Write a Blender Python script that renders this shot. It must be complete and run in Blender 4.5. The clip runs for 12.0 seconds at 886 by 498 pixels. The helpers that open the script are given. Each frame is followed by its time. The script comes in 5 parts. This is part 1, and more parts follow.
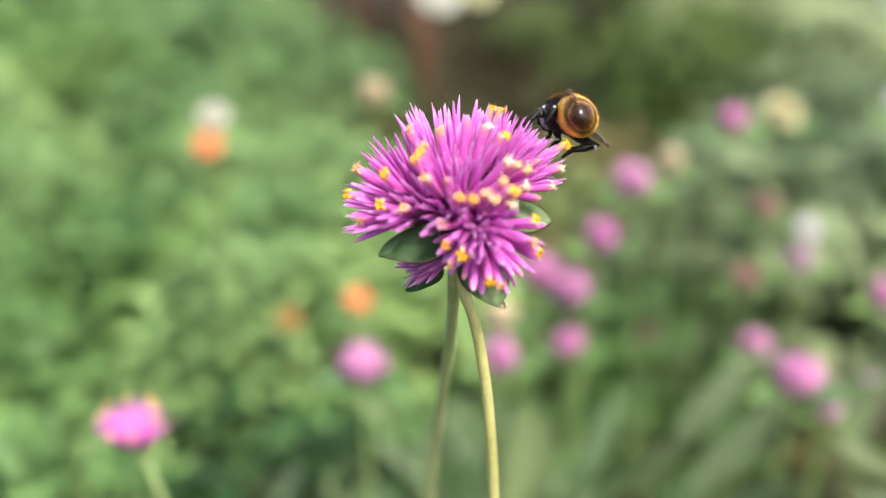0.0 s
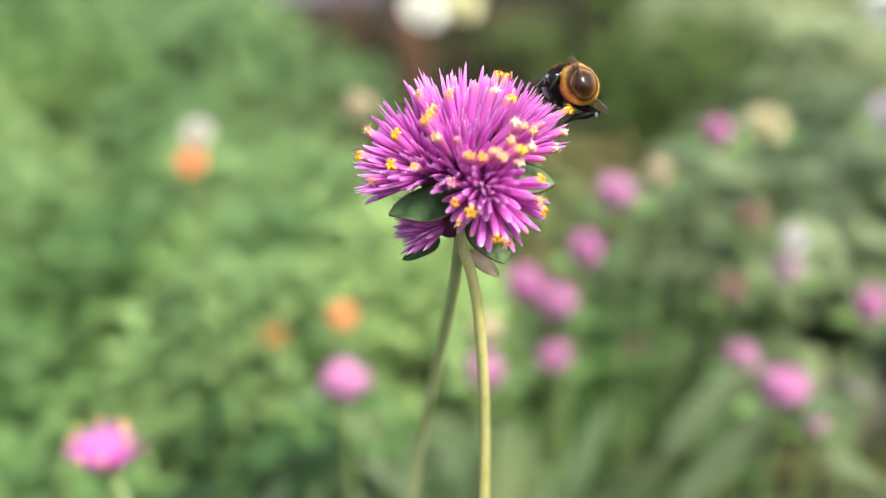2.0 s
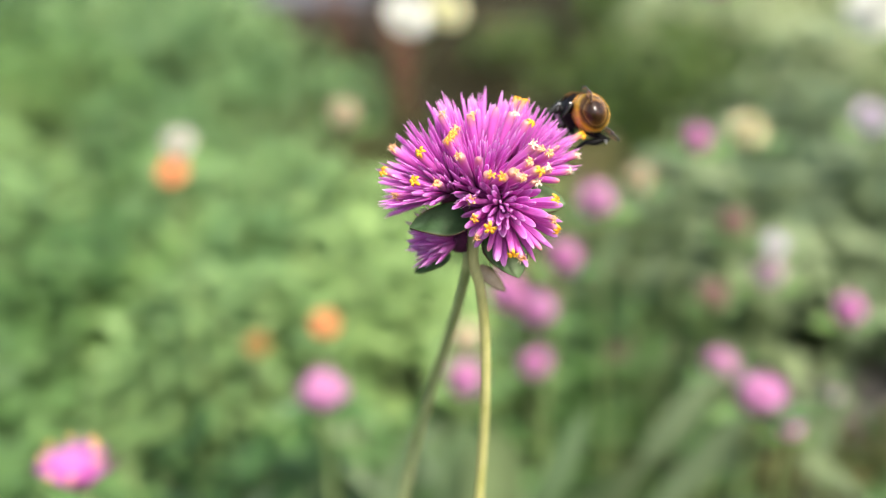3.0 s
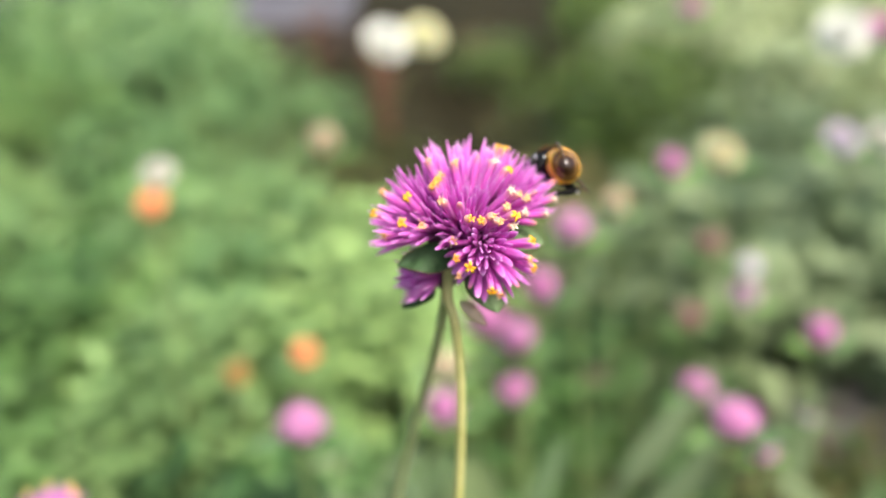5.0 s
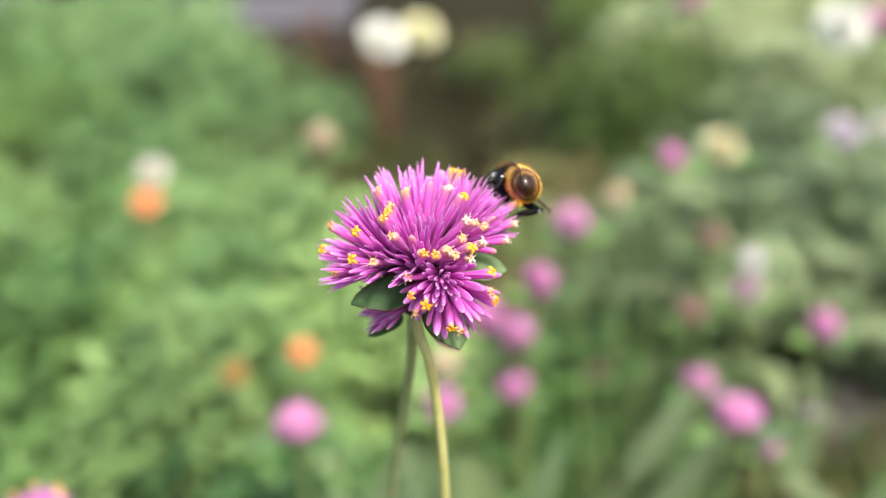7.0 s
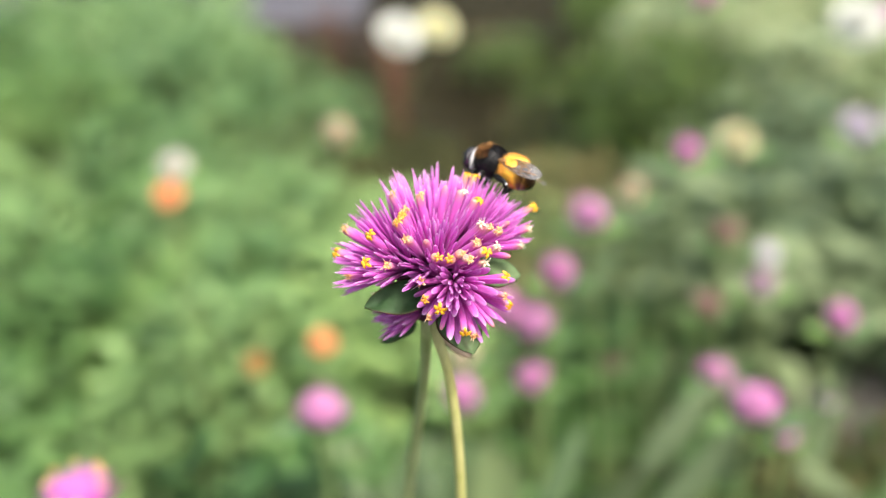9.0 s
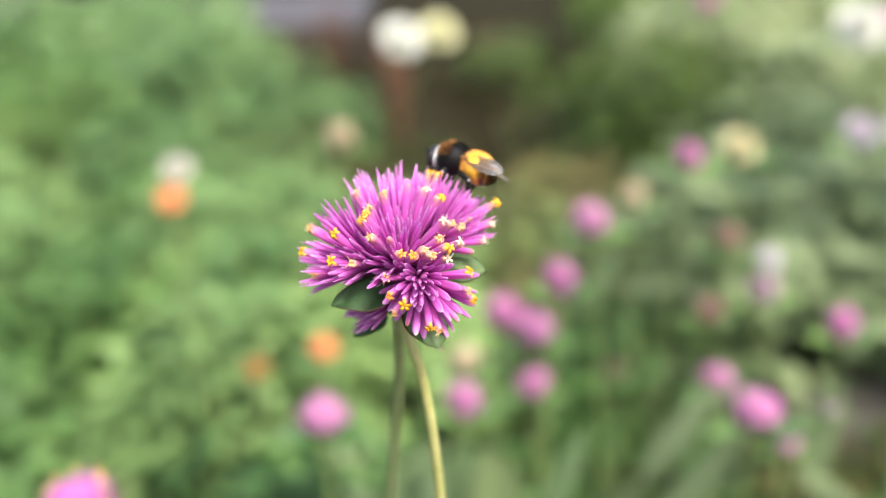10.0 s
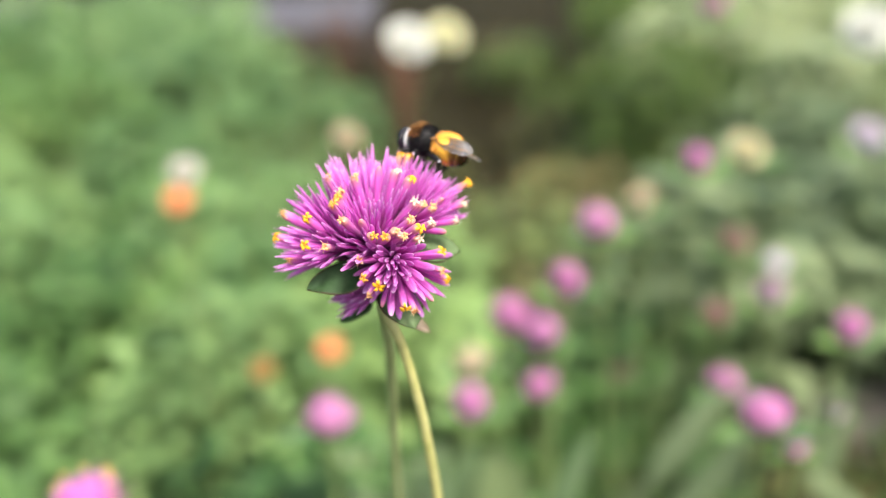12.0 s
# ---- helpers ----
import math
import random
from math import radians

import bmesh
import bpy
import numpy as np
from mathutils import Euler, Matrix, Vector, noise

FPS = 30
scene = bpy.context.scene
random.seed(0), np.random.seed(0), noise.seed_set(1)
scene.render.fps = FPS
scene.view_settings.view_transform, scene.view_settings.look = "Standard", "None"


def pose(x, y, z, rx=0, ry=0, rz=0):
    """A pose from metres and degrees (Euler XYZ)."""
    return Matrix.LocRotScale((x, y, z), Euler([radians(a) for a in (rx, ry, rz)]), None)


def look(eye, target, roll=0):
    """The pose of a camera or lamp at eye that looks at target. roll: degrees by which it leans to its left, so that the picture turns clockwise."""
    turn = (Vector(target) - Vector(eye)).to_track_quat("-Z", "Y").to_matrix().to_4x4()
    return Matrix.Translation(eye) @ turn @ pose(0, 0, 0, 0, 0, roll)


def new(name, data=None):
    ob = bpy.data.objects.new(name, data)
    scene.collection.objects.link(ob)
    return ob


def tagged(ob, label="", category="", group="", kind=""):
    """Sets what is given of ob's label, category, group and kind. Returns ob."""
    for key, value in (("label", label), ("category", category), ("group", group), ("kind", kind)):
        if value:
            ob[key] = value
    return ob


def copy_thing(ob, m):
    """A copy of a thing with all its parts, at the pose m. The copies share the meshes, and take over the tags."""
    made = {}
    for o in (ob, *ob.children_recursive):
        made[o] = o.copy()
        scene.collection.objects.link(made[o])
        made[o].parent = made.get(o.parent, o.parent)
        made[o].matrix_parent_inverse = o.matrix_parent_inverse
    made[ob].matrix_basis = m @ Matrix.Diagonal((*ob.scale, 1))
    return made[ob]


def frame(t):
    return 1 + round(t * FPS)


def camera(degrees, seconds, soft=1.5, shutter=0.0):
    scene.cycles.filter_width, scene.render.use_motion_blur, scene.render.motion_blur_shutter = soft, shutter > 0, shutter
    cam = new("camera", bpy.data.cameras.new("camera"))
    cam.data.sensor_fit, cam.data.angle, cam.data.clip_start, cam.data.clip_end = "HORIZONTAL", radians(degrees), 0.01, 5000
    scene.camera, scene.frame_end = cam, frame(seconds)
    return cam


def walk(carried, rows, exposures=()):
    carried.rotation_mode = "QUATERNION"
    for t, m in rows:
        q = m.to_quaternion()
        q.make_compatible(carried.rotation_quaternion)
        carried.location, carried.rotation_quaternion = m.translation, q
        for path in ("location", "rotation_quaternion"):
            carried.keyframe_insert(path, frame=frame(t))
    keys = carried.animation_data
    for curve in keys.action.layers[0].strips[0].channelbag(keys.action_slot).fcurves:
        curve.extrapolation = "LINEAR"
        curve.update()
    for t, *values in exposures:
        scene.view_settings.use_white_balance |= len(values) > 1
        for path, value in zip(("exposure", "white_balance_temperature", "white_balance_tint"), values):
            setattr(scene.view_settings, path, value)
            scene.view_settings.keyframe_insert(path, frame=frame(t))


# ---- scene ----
cam = camera(55.0, 12.0, 1.1)
cam.data.dof.use_dof = True
cam.data.dof.focus_distance = 0.1230
cam.data.dof.aperture_fstop = 6.9
CAMERA_ROWS = [
    (0, -0.00000, -0.00000, 0.62000, 66.000, 0.000, -0.000),
    (0.5, 0.00055, -0.00206, 0.61959, 66.148, -0.129, -0.110),
    (1, 0.00177, -0.00195, 0.62006, 66.497, 0.177, -0.322),
    (1.5, 0.00389, 0.00023, 0.61952, 66.852, 0.401, -0.576),
    (2, 0.00589, 0.00203, 0.62049, 66.875, 0.317, -0.625),
    (2.5, 0.00864, 0.00201, 0.62466, 66.871, 0.420, -0.867),
    (3, 0.01330, 0.00064, 0.62575, 67.016, 0.390, -1.275),
    (3.2, 0.01366, 0.00044, 0.62684, 67.117, 0.402, -1.403),
    (4.8, 0.01649, -0.00120, 0.63552, 67.922, 0.509, -2.420),
    (5, 0.01685, -0.00141, 0.63660, 68.023, 0.523, -2.547),
    (5.5, 0.01520, 0.00246, 0.63184, 67.861, 0.513, -2.489),
    (6, 0.01704, 0.00248, 0.63425, 67.808, 0.691, -2.389),
    (6.5, 0.01833, 0.00166, 0.63183, 67.926, 0.803, -2.646),
    (7, 0.02006, 0.00300, 0.63164, 68.038, 1.151, -2.621),
    (7.2, 0.01946, 0.00228, 0.63153, 68.022, 1.173, -2.555),
    (8.8, 0.01472, -0.00349, 0.63067, 67.901, 1.344, -2.022),
    (9, 0.01412, -0.00421, 0.63056, 67.886, 1.366, -1.956),
    (9.5, 0.01380, -0.00512, 0.63055, 68.011, 1.350, -1.949),
    (10, 0.01384, -0.00347, 0.63177, 68.099, 1.235, -1.801),
    (10.5, 0.01175, -0.00209, 0.63177, 68.290, 1.208, -1.921),
    (11, 0.01243, -0.00301, 0.63179, 68.389, 1.283, -1.623),
    (11.5, 0.01219, -0.00466, 0.63139, 68.383, 1.211, -1.882),
    (12, 0.01271, -0.00340, 0.63074, 68.326, 1.179, -1.404),
]
walk(cam, [(t, pose(x, y, z, rx, ry, rz)) for t, x, y, z, rx, ry, rz in CAMERA_ROWS], exposures=[(0.0, 1.23), (12.0, 1.23)])

# ---- sky and sun: bright, softly veiled daylight ----
world = bpy.data.worlds.new("sky")
scene.world = world
world.use_nodes = True
wn = world.node_tree.nodes
sky = wn.new("ShaderNodeTexSky")
sky.sky_type = "NISHITA"
sky.sun_disc = False
sky.sun_elevation = radians(58)
sky.sun_rotation = radians(150)
sky.dust_density = 5.0
world.node_tree.links.new(sky.outputs["Color"], wn["Background"].inputs["Color"])
wn["Background"].inputs["Strength"].default_value = 0.138
sun_data = bpy.data.lights.new("sun", "SUN")
sun_data.energy = 2.6
sun_data.angle = radians(14)
sun_data.color = (1.0, 0.96, 0.9)
sun = new("sun", sun_data)
sun.matrix_world = look((0.25 * 4, -0.45 * 4, 0.85 * 4), (0, 0, 0))


# ---- materials ----
def material(name, roughness=0.6):
    m = bpy.data.materials.new(name)
    m.use_nodes = True
    nodes, links = m.node_tree.nodes, m.node_tree.links
    shader = nodes["Principled BSDF"]
    shader.inputs["Roughness"].default_value = roughness
    return m, nodes, links, shader


def ramp(nodes, stops):
    r = nodes.new("ShaderNodeValToRGB")
    els = r.color_ramp.elements
    while len(els) < len(stops):
        els.new(0.5)
    for e, (pos, col) in zip(els, stops):
        e.position, e.color = pos, (*col, 1)
    return r


def mixed(nodes, links, kind, fac, a, b):
    n = nodes.new("ShaderNodeMix")
    n.data_type, n.blend_type = "RGBA", kind
    for value, slot in ((fac, n.inputs[0]), (a, n.inputs[6]), (b, n.inputs[7])):
        if isinstance(value, bpy.types.NodeSocket):
            links.new(value, slot)
        elif isinstance(value, tuple):
            slot.default_value = (*value, 1)
        else:
            slot.default_value = value
    return n.outputs[2]


def noise_out(nodes, links, scale, detail=4, rough=0.6, coords="Object", stretch=(1, 1, 1)):
    tc, mp, nz = nodes.new("ShaderNodeTexCoord"), nodes.new("ShaderNodeMapping"), nodes.new("ShaderNodeTexNoise")
    mp.inputs["Scale"].default_value = stretch
    nz.inputs["Scale"].default_value, nz.inputs["Detail"].default_value, nz.inputs["Roughness"].default_value = scale, detail, rough
    links.new(tc.outputs[coords], mp.inputs["Vector"])
    links.new(mp.outputs["Vector"], nz.inputs["Vector"])
    return nz.outputs["Fac"]


def bump(nodes, links, shader, height, strength, distance):
    b = nodes.new("ShaderNodeBump")
    b.inputs["Strength"].default_value, b.inputs["Distance"].default_value = strength, distance
    links.new(height, b.inputs["Height"])
    links.new(b.outputs["Normal"], shader.inputs["Normal"])


def see_through(m, nodes, links, shader, colour, amount):
    """Lets light pass through a thin blade: mixes in a translucent shader of the same colour."""
    tr, mx, out = nodes.new("ShaderNodeBsdfTranslucent"), nodes.new("ShaderNodeMixShader"), nodes["Material Output"]
    links.new(colour, tr.inputs["Color"])
    mx.inputs[0].default_value = amount
    links.new(shader.outputs[0], mx.inputs[1])
    links.new(tr.outputs[0], mx.inputs[2])
    links.new(mx.outputs[0], out.inputs["Surface"])


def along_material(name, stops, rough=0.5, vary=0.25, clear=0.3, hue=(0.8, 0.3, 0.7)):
    """A petal or bract: a colour along its length (local z from 0 to 1), streaked, a little different on each. Dark
    first stops hold the shade deep in the head.
    """
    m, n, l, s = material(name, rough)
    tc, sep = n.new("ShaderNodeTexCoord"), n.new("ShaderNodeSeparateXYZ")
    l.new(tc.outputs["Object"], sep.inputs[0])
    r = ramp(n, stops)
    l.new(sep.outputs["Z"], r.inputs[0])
    info = n.new("ShaderNodeObjectInfo")
    streak = noise_out(n, l, 3.0, 3, 0.6, "Object", (2.6, 2.6, 0.45))
    sr = ramp(n, [(0.32, (0.62, 0.50, 0.62)), (0.55, (0.95, 0.93, 0.95)), (0.72, (1.0, 1.0, 1.0))])
    l.new(streak, sr.inputs[0])
    col = mixed(n, l, "MULTIPLY", 0.8, r.outputs[0], sr.outputs[0])
    tint = n.new("ShaderNodeMath")
    tint.operation = "MULTIPLY"
    l.new(info.outputs["Random"], tint.inputs[0])
    tint.inputs[1].default_value = vary
    col = mixed(n, l, "MIX", tint.outputs[0], col, hue)
    l.new(col, s.inputs["Base Color"])
    s.inputs["Sheen Weight"].default_value = 0.15
    bump(n, l, s, streak, 0.35, 0.0002)
    see_through(m, n, l, s, col, clear)
    return m


def leaf_material(name, dark, light, rough=0.5, clear=0.3, island=True, spots=60):
    m, n, l, s = material(name, rough)
    s.inputs["Specular IOR Level"].default_value = 0.3
    geo, info = n.new("ShaderNodeNewGeometry"), n.new("ShaderNodeObjectInfo")
    r = ramp(n, [(0.0, dark), (0.55, tuple((a + b) / 2 for a, b in zip(dark, light))), (1.0, light)])
    add = n.new("ShaderNodeMath")
    add.operation = "MULTIPLY_ADD"
    l.new(geo.outputs["Random Per Island"] if island else info.outputs["Random"], add.inputs[0])
    add.inputs[1].default_value = 0.5
    half = n.new("ShaderNodeMath")
    half.operation = "MULTIPLY"
    l.new(info.outputs["Random"], half.inputs[0])
    half.inputs[1].default_value = 0.5
    l.new(half.outputs[0], add.inputs[2])
    l.new(add.outputs[0], r.inputs[0])
    nz = noise_out(n, l, spots, 5, 0.65)
    rr = ramp(n, [(0.3, (0.7, 0.72, 0.66)), (0.65, (1.0, 1.0, 1.0))])
    l.new(nz, rr.inputs[0])
    col = mixed(n, l, "MULTIPLY", 0.7, r.outputs[0], rr.outputs[0])
    age = ramp(n, [(0.0, (0.88, 1.0, 1.1)), (0.5, (1.0, 1.0, 1.0)), (1.0, (1.16, 1.03, 0.76))])
    l.new(info.outputs["Random"], age.inputs[0])
    col = mixed(n, l, "MULTIPLY", 0.42 if "leaf" in name else 0.0, col, age.outputs[0])
    l.new(col, s.inputs["Base Color"])
    bump(n, l, s, nz, 0.3, 0.001)
    see_through(m, n, l, s, col, clear)
    return m


def mottled(name, dark, light, scale, rough=0.7, relief=0.3, depth=0.001, stretch=(1, 1, 1), shine=0.5):
    m, n, l, s = material(name, rough)
    s.inputs["Specular IOR Level"].default_value = shine
    a = noise_out(n, l, scale, 6, 0.65, "Object", stretch)
    b = noise_out(n, l, scale * 7, 4, 0.6, "Object", stretch)
    r = ramp(n, [(0.3, dark), (0.7, light)])
    l.new(a, r.inputs[0])
    r2 = ramp(n, [(0.3, (0.7, 0.7, 0.7)), (0.7, (1, 1, 1))])
    l.new(b, r2.inputs[0])
    col = mixed(n, l, "MULTIPLY", 0.6, r.outputs[0], r2.outputs[0])
    l.new(col, s.inputs["Base Color"])
    bump(n, l, s, b, relief, depth)
    return m


def crown_material(name, throat, lobe, rim):
    """The mouth of a floret: its throat, lobes and outer threads each in their own colour."""
    m, n, l, s = material(name, 0.5)
    tc, ln = n.new("ShaderNodeTexCoord"), n.new("ShaderNodeVectorMath")
    ln.operation = "LENGTH"
    l.new(tc.outputs["Object"], ln.inputs[0])
    nz = noise_out(n, l, 5.0, 3)
    add = n.new("ShaderNodeMath")
    add.operation = "MULTIPLY_ADD"
    l.new(nz, add.inputs[0])
    add.inputs[1].default_value = 0.22
    l.new(ln.outputs["Value"], add.inputs[2])
    r = ramp(n, [(0.22, throat), (0.36, lobe), (0.60, lobe), (0.74, rim)])
    l.new(add.outputs[0], r.inputs[0])
    l.new(r.outputs[0], s.inputs["Base Color"])
    bump(n, l, s, nz, 0.25, 0.0001)
    see_through(m, n, l, s, r.outputs[0], 0.25)
    return m


# shade at the foot and highlights at the palest tips are painted as stops
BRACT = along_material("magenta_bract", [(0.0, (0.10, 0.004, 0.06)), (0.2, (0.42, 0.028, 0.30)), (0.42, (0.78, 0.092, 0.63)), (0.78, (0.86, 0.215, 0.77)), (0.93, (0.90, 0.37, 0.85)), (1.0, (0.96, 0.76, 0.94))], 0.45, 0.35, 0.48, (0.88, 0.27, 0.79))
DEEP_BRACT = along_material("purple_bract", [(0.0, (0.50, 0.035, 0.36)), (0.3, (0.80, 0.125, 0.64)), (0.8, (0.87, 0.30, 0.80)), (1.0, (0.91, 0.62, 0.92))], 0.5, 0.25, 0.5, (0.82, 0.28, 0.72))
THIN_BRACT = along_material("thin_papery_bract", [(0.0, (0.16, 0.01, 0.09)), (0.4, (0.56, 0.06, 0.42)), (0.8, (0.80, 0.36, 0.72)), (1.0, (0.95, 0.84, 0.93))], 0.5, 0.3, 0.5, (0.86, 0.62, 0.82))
# tubes too: the dark foot is painted shade, the peach mouth their own colour
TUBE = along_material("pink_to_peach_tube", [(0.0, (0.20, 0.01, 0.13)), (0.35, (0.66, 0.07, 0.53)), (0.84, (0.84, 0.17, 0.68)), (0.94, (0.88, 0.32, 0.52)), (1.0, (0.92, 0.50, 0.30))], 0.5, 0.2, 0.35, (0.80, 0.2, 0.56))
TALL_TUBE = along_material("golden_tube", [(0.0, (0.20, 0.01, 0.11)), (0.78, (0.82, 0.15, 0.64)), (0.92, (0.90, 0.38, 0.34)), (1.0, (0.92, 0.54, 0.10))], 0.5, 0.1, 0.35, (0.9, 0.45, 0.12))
STAR_YELLOW = crown_material("yellow_star", (0.62, 0.19, 0.01), (0.93, 0.50, 0.02), (0.96, 0.66, 0.12))
STAR_ORANGE = crown_material("orange_star", (0.58, 0.15, 0.01), (0.90, 0.40, 0.05), (0.95, 0.60, 0.22))
STAR_PALE = crown_material("pale_peach_star", (0.60, 0.22, 0.08), (0.90, 0.50, 0.22), (0.95, 0.78, 0.56))
STAR_DRY = crown_material("dry_white_star", (0.55, 0.30, 0.18), (0.88, 0.68, 0.50), (0.95, 0.90, 0.84))
CORE = mottled("dark_flower_core", (0.05, 0.003, 0.03), (0.16, 0.01, 0.10), 500, 0.7, 0.4, 0.0003)
STEM = mottled("downy_stem", (0.36, 0.36, 0.10), (0.54, 0.50, 0.21), 300, 0.6, 0.35, 0.0003, (1, 1, 0.2))
STEM_BACK = mottled("green_stem", (0.30, 0.36, 0.13), (0.48, 0.51, 0.24), 300, 0.6, 0.35, 0.0003, (1, 1, 0.2))
GREEN_STEM = mottled("plant_stem", (0.12, 0.18, 0.05), (0.26, 0.34, 0.12), 40, 0.6)


def bract_leaf_material(name, mid, light, clear):
    """Dark green involucral leaf with a thin reddish edge."""
    m, n, l, s = material(name, 0.6)
    s.inputs["Specular IOR Level"].default_value = 0.25
    tc, sep = n.new("ShaderNodeTexCoord"), n.new("ShaderNodeSeparateXYZ")
    l.new(tc.outputs["UV"], sep.inputs[0])
    edge = ramp(n, [(0.0, (0.10, 0.03, 0.02)), (0.07, (0.07, 0.07, 0.03)), (0.16, mid), (1.0, light)])
    l.new(sep.outputs["X"], edge.inputs[0])
    nz = noise_out(n, l, 700, 5, 0.6)
    rr = ramp(n, [(0.3, (0.65, 0.7, 0.6)), (0.7, (1.1, 1.1, 1.1))])
    l.new(nz, rr.inputs[0])
    col = mixed(n, l, "MULTIPLY", 0.8, edge.outputs[0], rr.outputs[0])
    l.new(col, s.inputs["Base Color"])
    bump(n, l, s, nz, 0.5, 0.0002)
    see_through(m, n, l, s, col, clear)
    return m


INVOLUCRE = bract_leaf_material("involucral_leaf", (0.035, 0.075, 0.026), (0.05, 0.105, 0.038), 0.15)
DRY_INVOLUCRE = bract_leaf_material("dry_involucral_leaf", (0.50, 0.36, 0.26), (0.62, 0.50, 0.38), 0.4)
# paler copy of the leaf green; on the right-hand leaf it paints the light
PALE_INVOLUCRE = bract_leaf_material("pale_involucral_leaf", (0.15, 0.24, 0.10), (0.24, 0.34, 0.16), 0.45)
LEAF_BRIGHT = leaf_material("bright_green_leaf", (0.064, 0.146, 0.042), (0.355, 0.53, 0.20))
LEAF_MID = leaf_material("mid_green_leaf", (0.036, 0.095, 0.024), (0.245, 0.415, 0.130))
LEAF_GREY = leaf_material("grey_green_leaf", (0.042, 0.08, 0.024), (0.37, 0.475, 0.235))
# dimmed leaf green: shade of the bare gap put into the colour
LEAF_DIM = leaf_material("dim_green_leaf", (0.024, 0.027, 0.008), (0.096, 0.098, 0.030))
LEAF_PALE = leaf_material("pale_grey_green_leaf", (0.075, 0.115, 0.048), (0.33, 0.415, 0.225))
LEAF_FAR = leaf_material("light_green_leaf", (0.072, 0.15, 0.046), (0.34, 0.505, 0.21))
# dark green copy: the shade in gaps between plants is put into its colour
LEAF_DEEP_SHADE = leaf_material("deep_shade_green_leaf", (0.014, 0.040, 0.009), (0.080, 0.175, 0.042))
# darker copy of the olive leaf, with the gap's shade in its colour
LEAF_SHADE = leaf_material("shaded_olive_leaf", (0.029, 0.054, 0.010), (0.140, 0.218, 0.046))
LEAF_OLIVE = leaf_material("olive_leaf", (0.17, 0.23, 0.10), (0.54, 0.62, 0.36))
LEAF_EDGE = leaf_material("dull_green_leaf", (0.055, 0.085, 0.025), (0.23, 0.30, 0.105))
LEAF_DRY = leaf_material("half_dry_leaf", (0.10, 0.09, 0.036), (0.31, 0.28, 0.115))
PINK_HEAD = leaf_material("pink_flower", (0.72, 0.22, 0.55), (0.95, 0.60, 0.84), 0.55, 0.45)
CUP_BRACT = along_material("pale_topped_bract", [(0.0, (0.34, 0.02, 0.20)), (0.45, (0.62, 0.08, 0.46)), (0.78, (0.76, 0.26, 0.68)), (1.0, (0.86, 0.50, 0.72))], 0.5, 0.2, 0.45, (0.88, 0.4, 0.8))
PALE_HEAD = leaf_material("pale_pink_flower", (0.55, 0.34, 0.46), (0.85, 0.68, 0.78), 0.55, 0.3)
ROSE_HEAD = leaf_material("faded_rose_flower", (0.30, 0.10, 0.13), (0.48, 0.24, 0.26), 0.65, 0.2)
TAN_HEAD = leaf_material("dry_tan_flower", (0.74, 0.61, 0.42), (0.90, 0.79, 0.60), 0.7, 0.45)
ORANGE_HEAD = leaf_material("orange_flower", (0.92, 0.36, 0.15), (0.97, 0.55, 0.29), 0.5, 0.5)
RUST_HEAD = leaf_material("rust_flower", (0.34, 0.13, 0.04), (0.5, 0.24, 0.08), 0.6, 0.2)
WHITE_HEAD = leaf_material("white_flower", (0.82, 0.82, 0.76), (0.9, 0.9, 0.87), 0.55, 0.45)
DULL_WHITE = leaf_material("dull_white_flower", (0.68, 0.66, 0.58), (0.84, 0.82, 0.75), 0.55, 0.5)
CREAM_HEAD = leaf_material("cream_flower", (0.76, 0.74, 0.46), (0.88, 0.86, 0.62), 0.55, 0.45)
YELLOW_HEAD = leaf_material("dull_yellow_flower", (0.58, 0.54, 0.30), (0.76, 0.71, 0.47), 0.55, 0.4)
LILAC_HEAD = leaf_material("lilac_flower", (0.55, 0.48, 0.56), (0.80, 0.74, 0.80), 0.55, 0.3)
BROWN_HEAD = leaf_material("brown_seed_head", (0.10, 0.06, 0.05), (0.22, 0.13, 0.10), 0.7, 0.1)
SOIL = mottled("dark_soil", (0.0095, 0.0082, 0.0032), (0.031, 0.0265, 0.0105), 6, 0.95, 0.8, 0.02, shine=0.08)
GRAVEL = mottled("lilac_grey_gravel", (0.018, 0.017, 0.020), (0.125, 0.116, 0.126), 3.2, 0.85, 0.8, 0.015)
BOARD = mottled("dark_timber", (0.020, 0.014, 0.009), (0.055, 0.040, 0.026), 14, 0.85, 0.6, 0.004, (0.2, 1, 1))
CLOD = mottled("soil_clod", (0.012, 0.0105, 0.0045), (0.042, 0.0355, 0.0165), 30, 0.95, 0.8, 0.004, shine=0.08)
STONE = mottled("grey_brown_stone", (0.085, 0.070, 0.055), (0.19, 0.17, 0.145), 26, 0.85, 0.7, 0.003)
DRY_STALK = mottled("red_brown_stalk", (0.068, 0.029, 0.013), (0.135, 0.060, 0.029), 60, 0.8)


# ---- mesh helpers ----
def part(name, bm, mat, parent=None, label="", m=None, smooth=True):
    me = bpy.data.meshes.new(name)
    bm.to_mesh(me)
    bm.free()
    return part_of(name, me, mat, parent, label, m, smooth)


def part_of(name, me, mat, parent=None, label="", m=None, smooth=True):
    if mat and not me.materials:
        me.materials.append(mat)
    if smooth:
        me.polygons.foreach_set("use_smooth", [True] * len(me.polygons))
    ob = new(name, me)
    ob.parent = parent
    if m is not None:
        ob.matrix_basis = m
    return tagged(ob, label)


def thing(name, m, label, category, group="", kind=""):
    ob = tagged(new(name), label, category, group, kind)
    ob.empty_display_size = 0.01
    ob.matrix_basis = m
    return ob


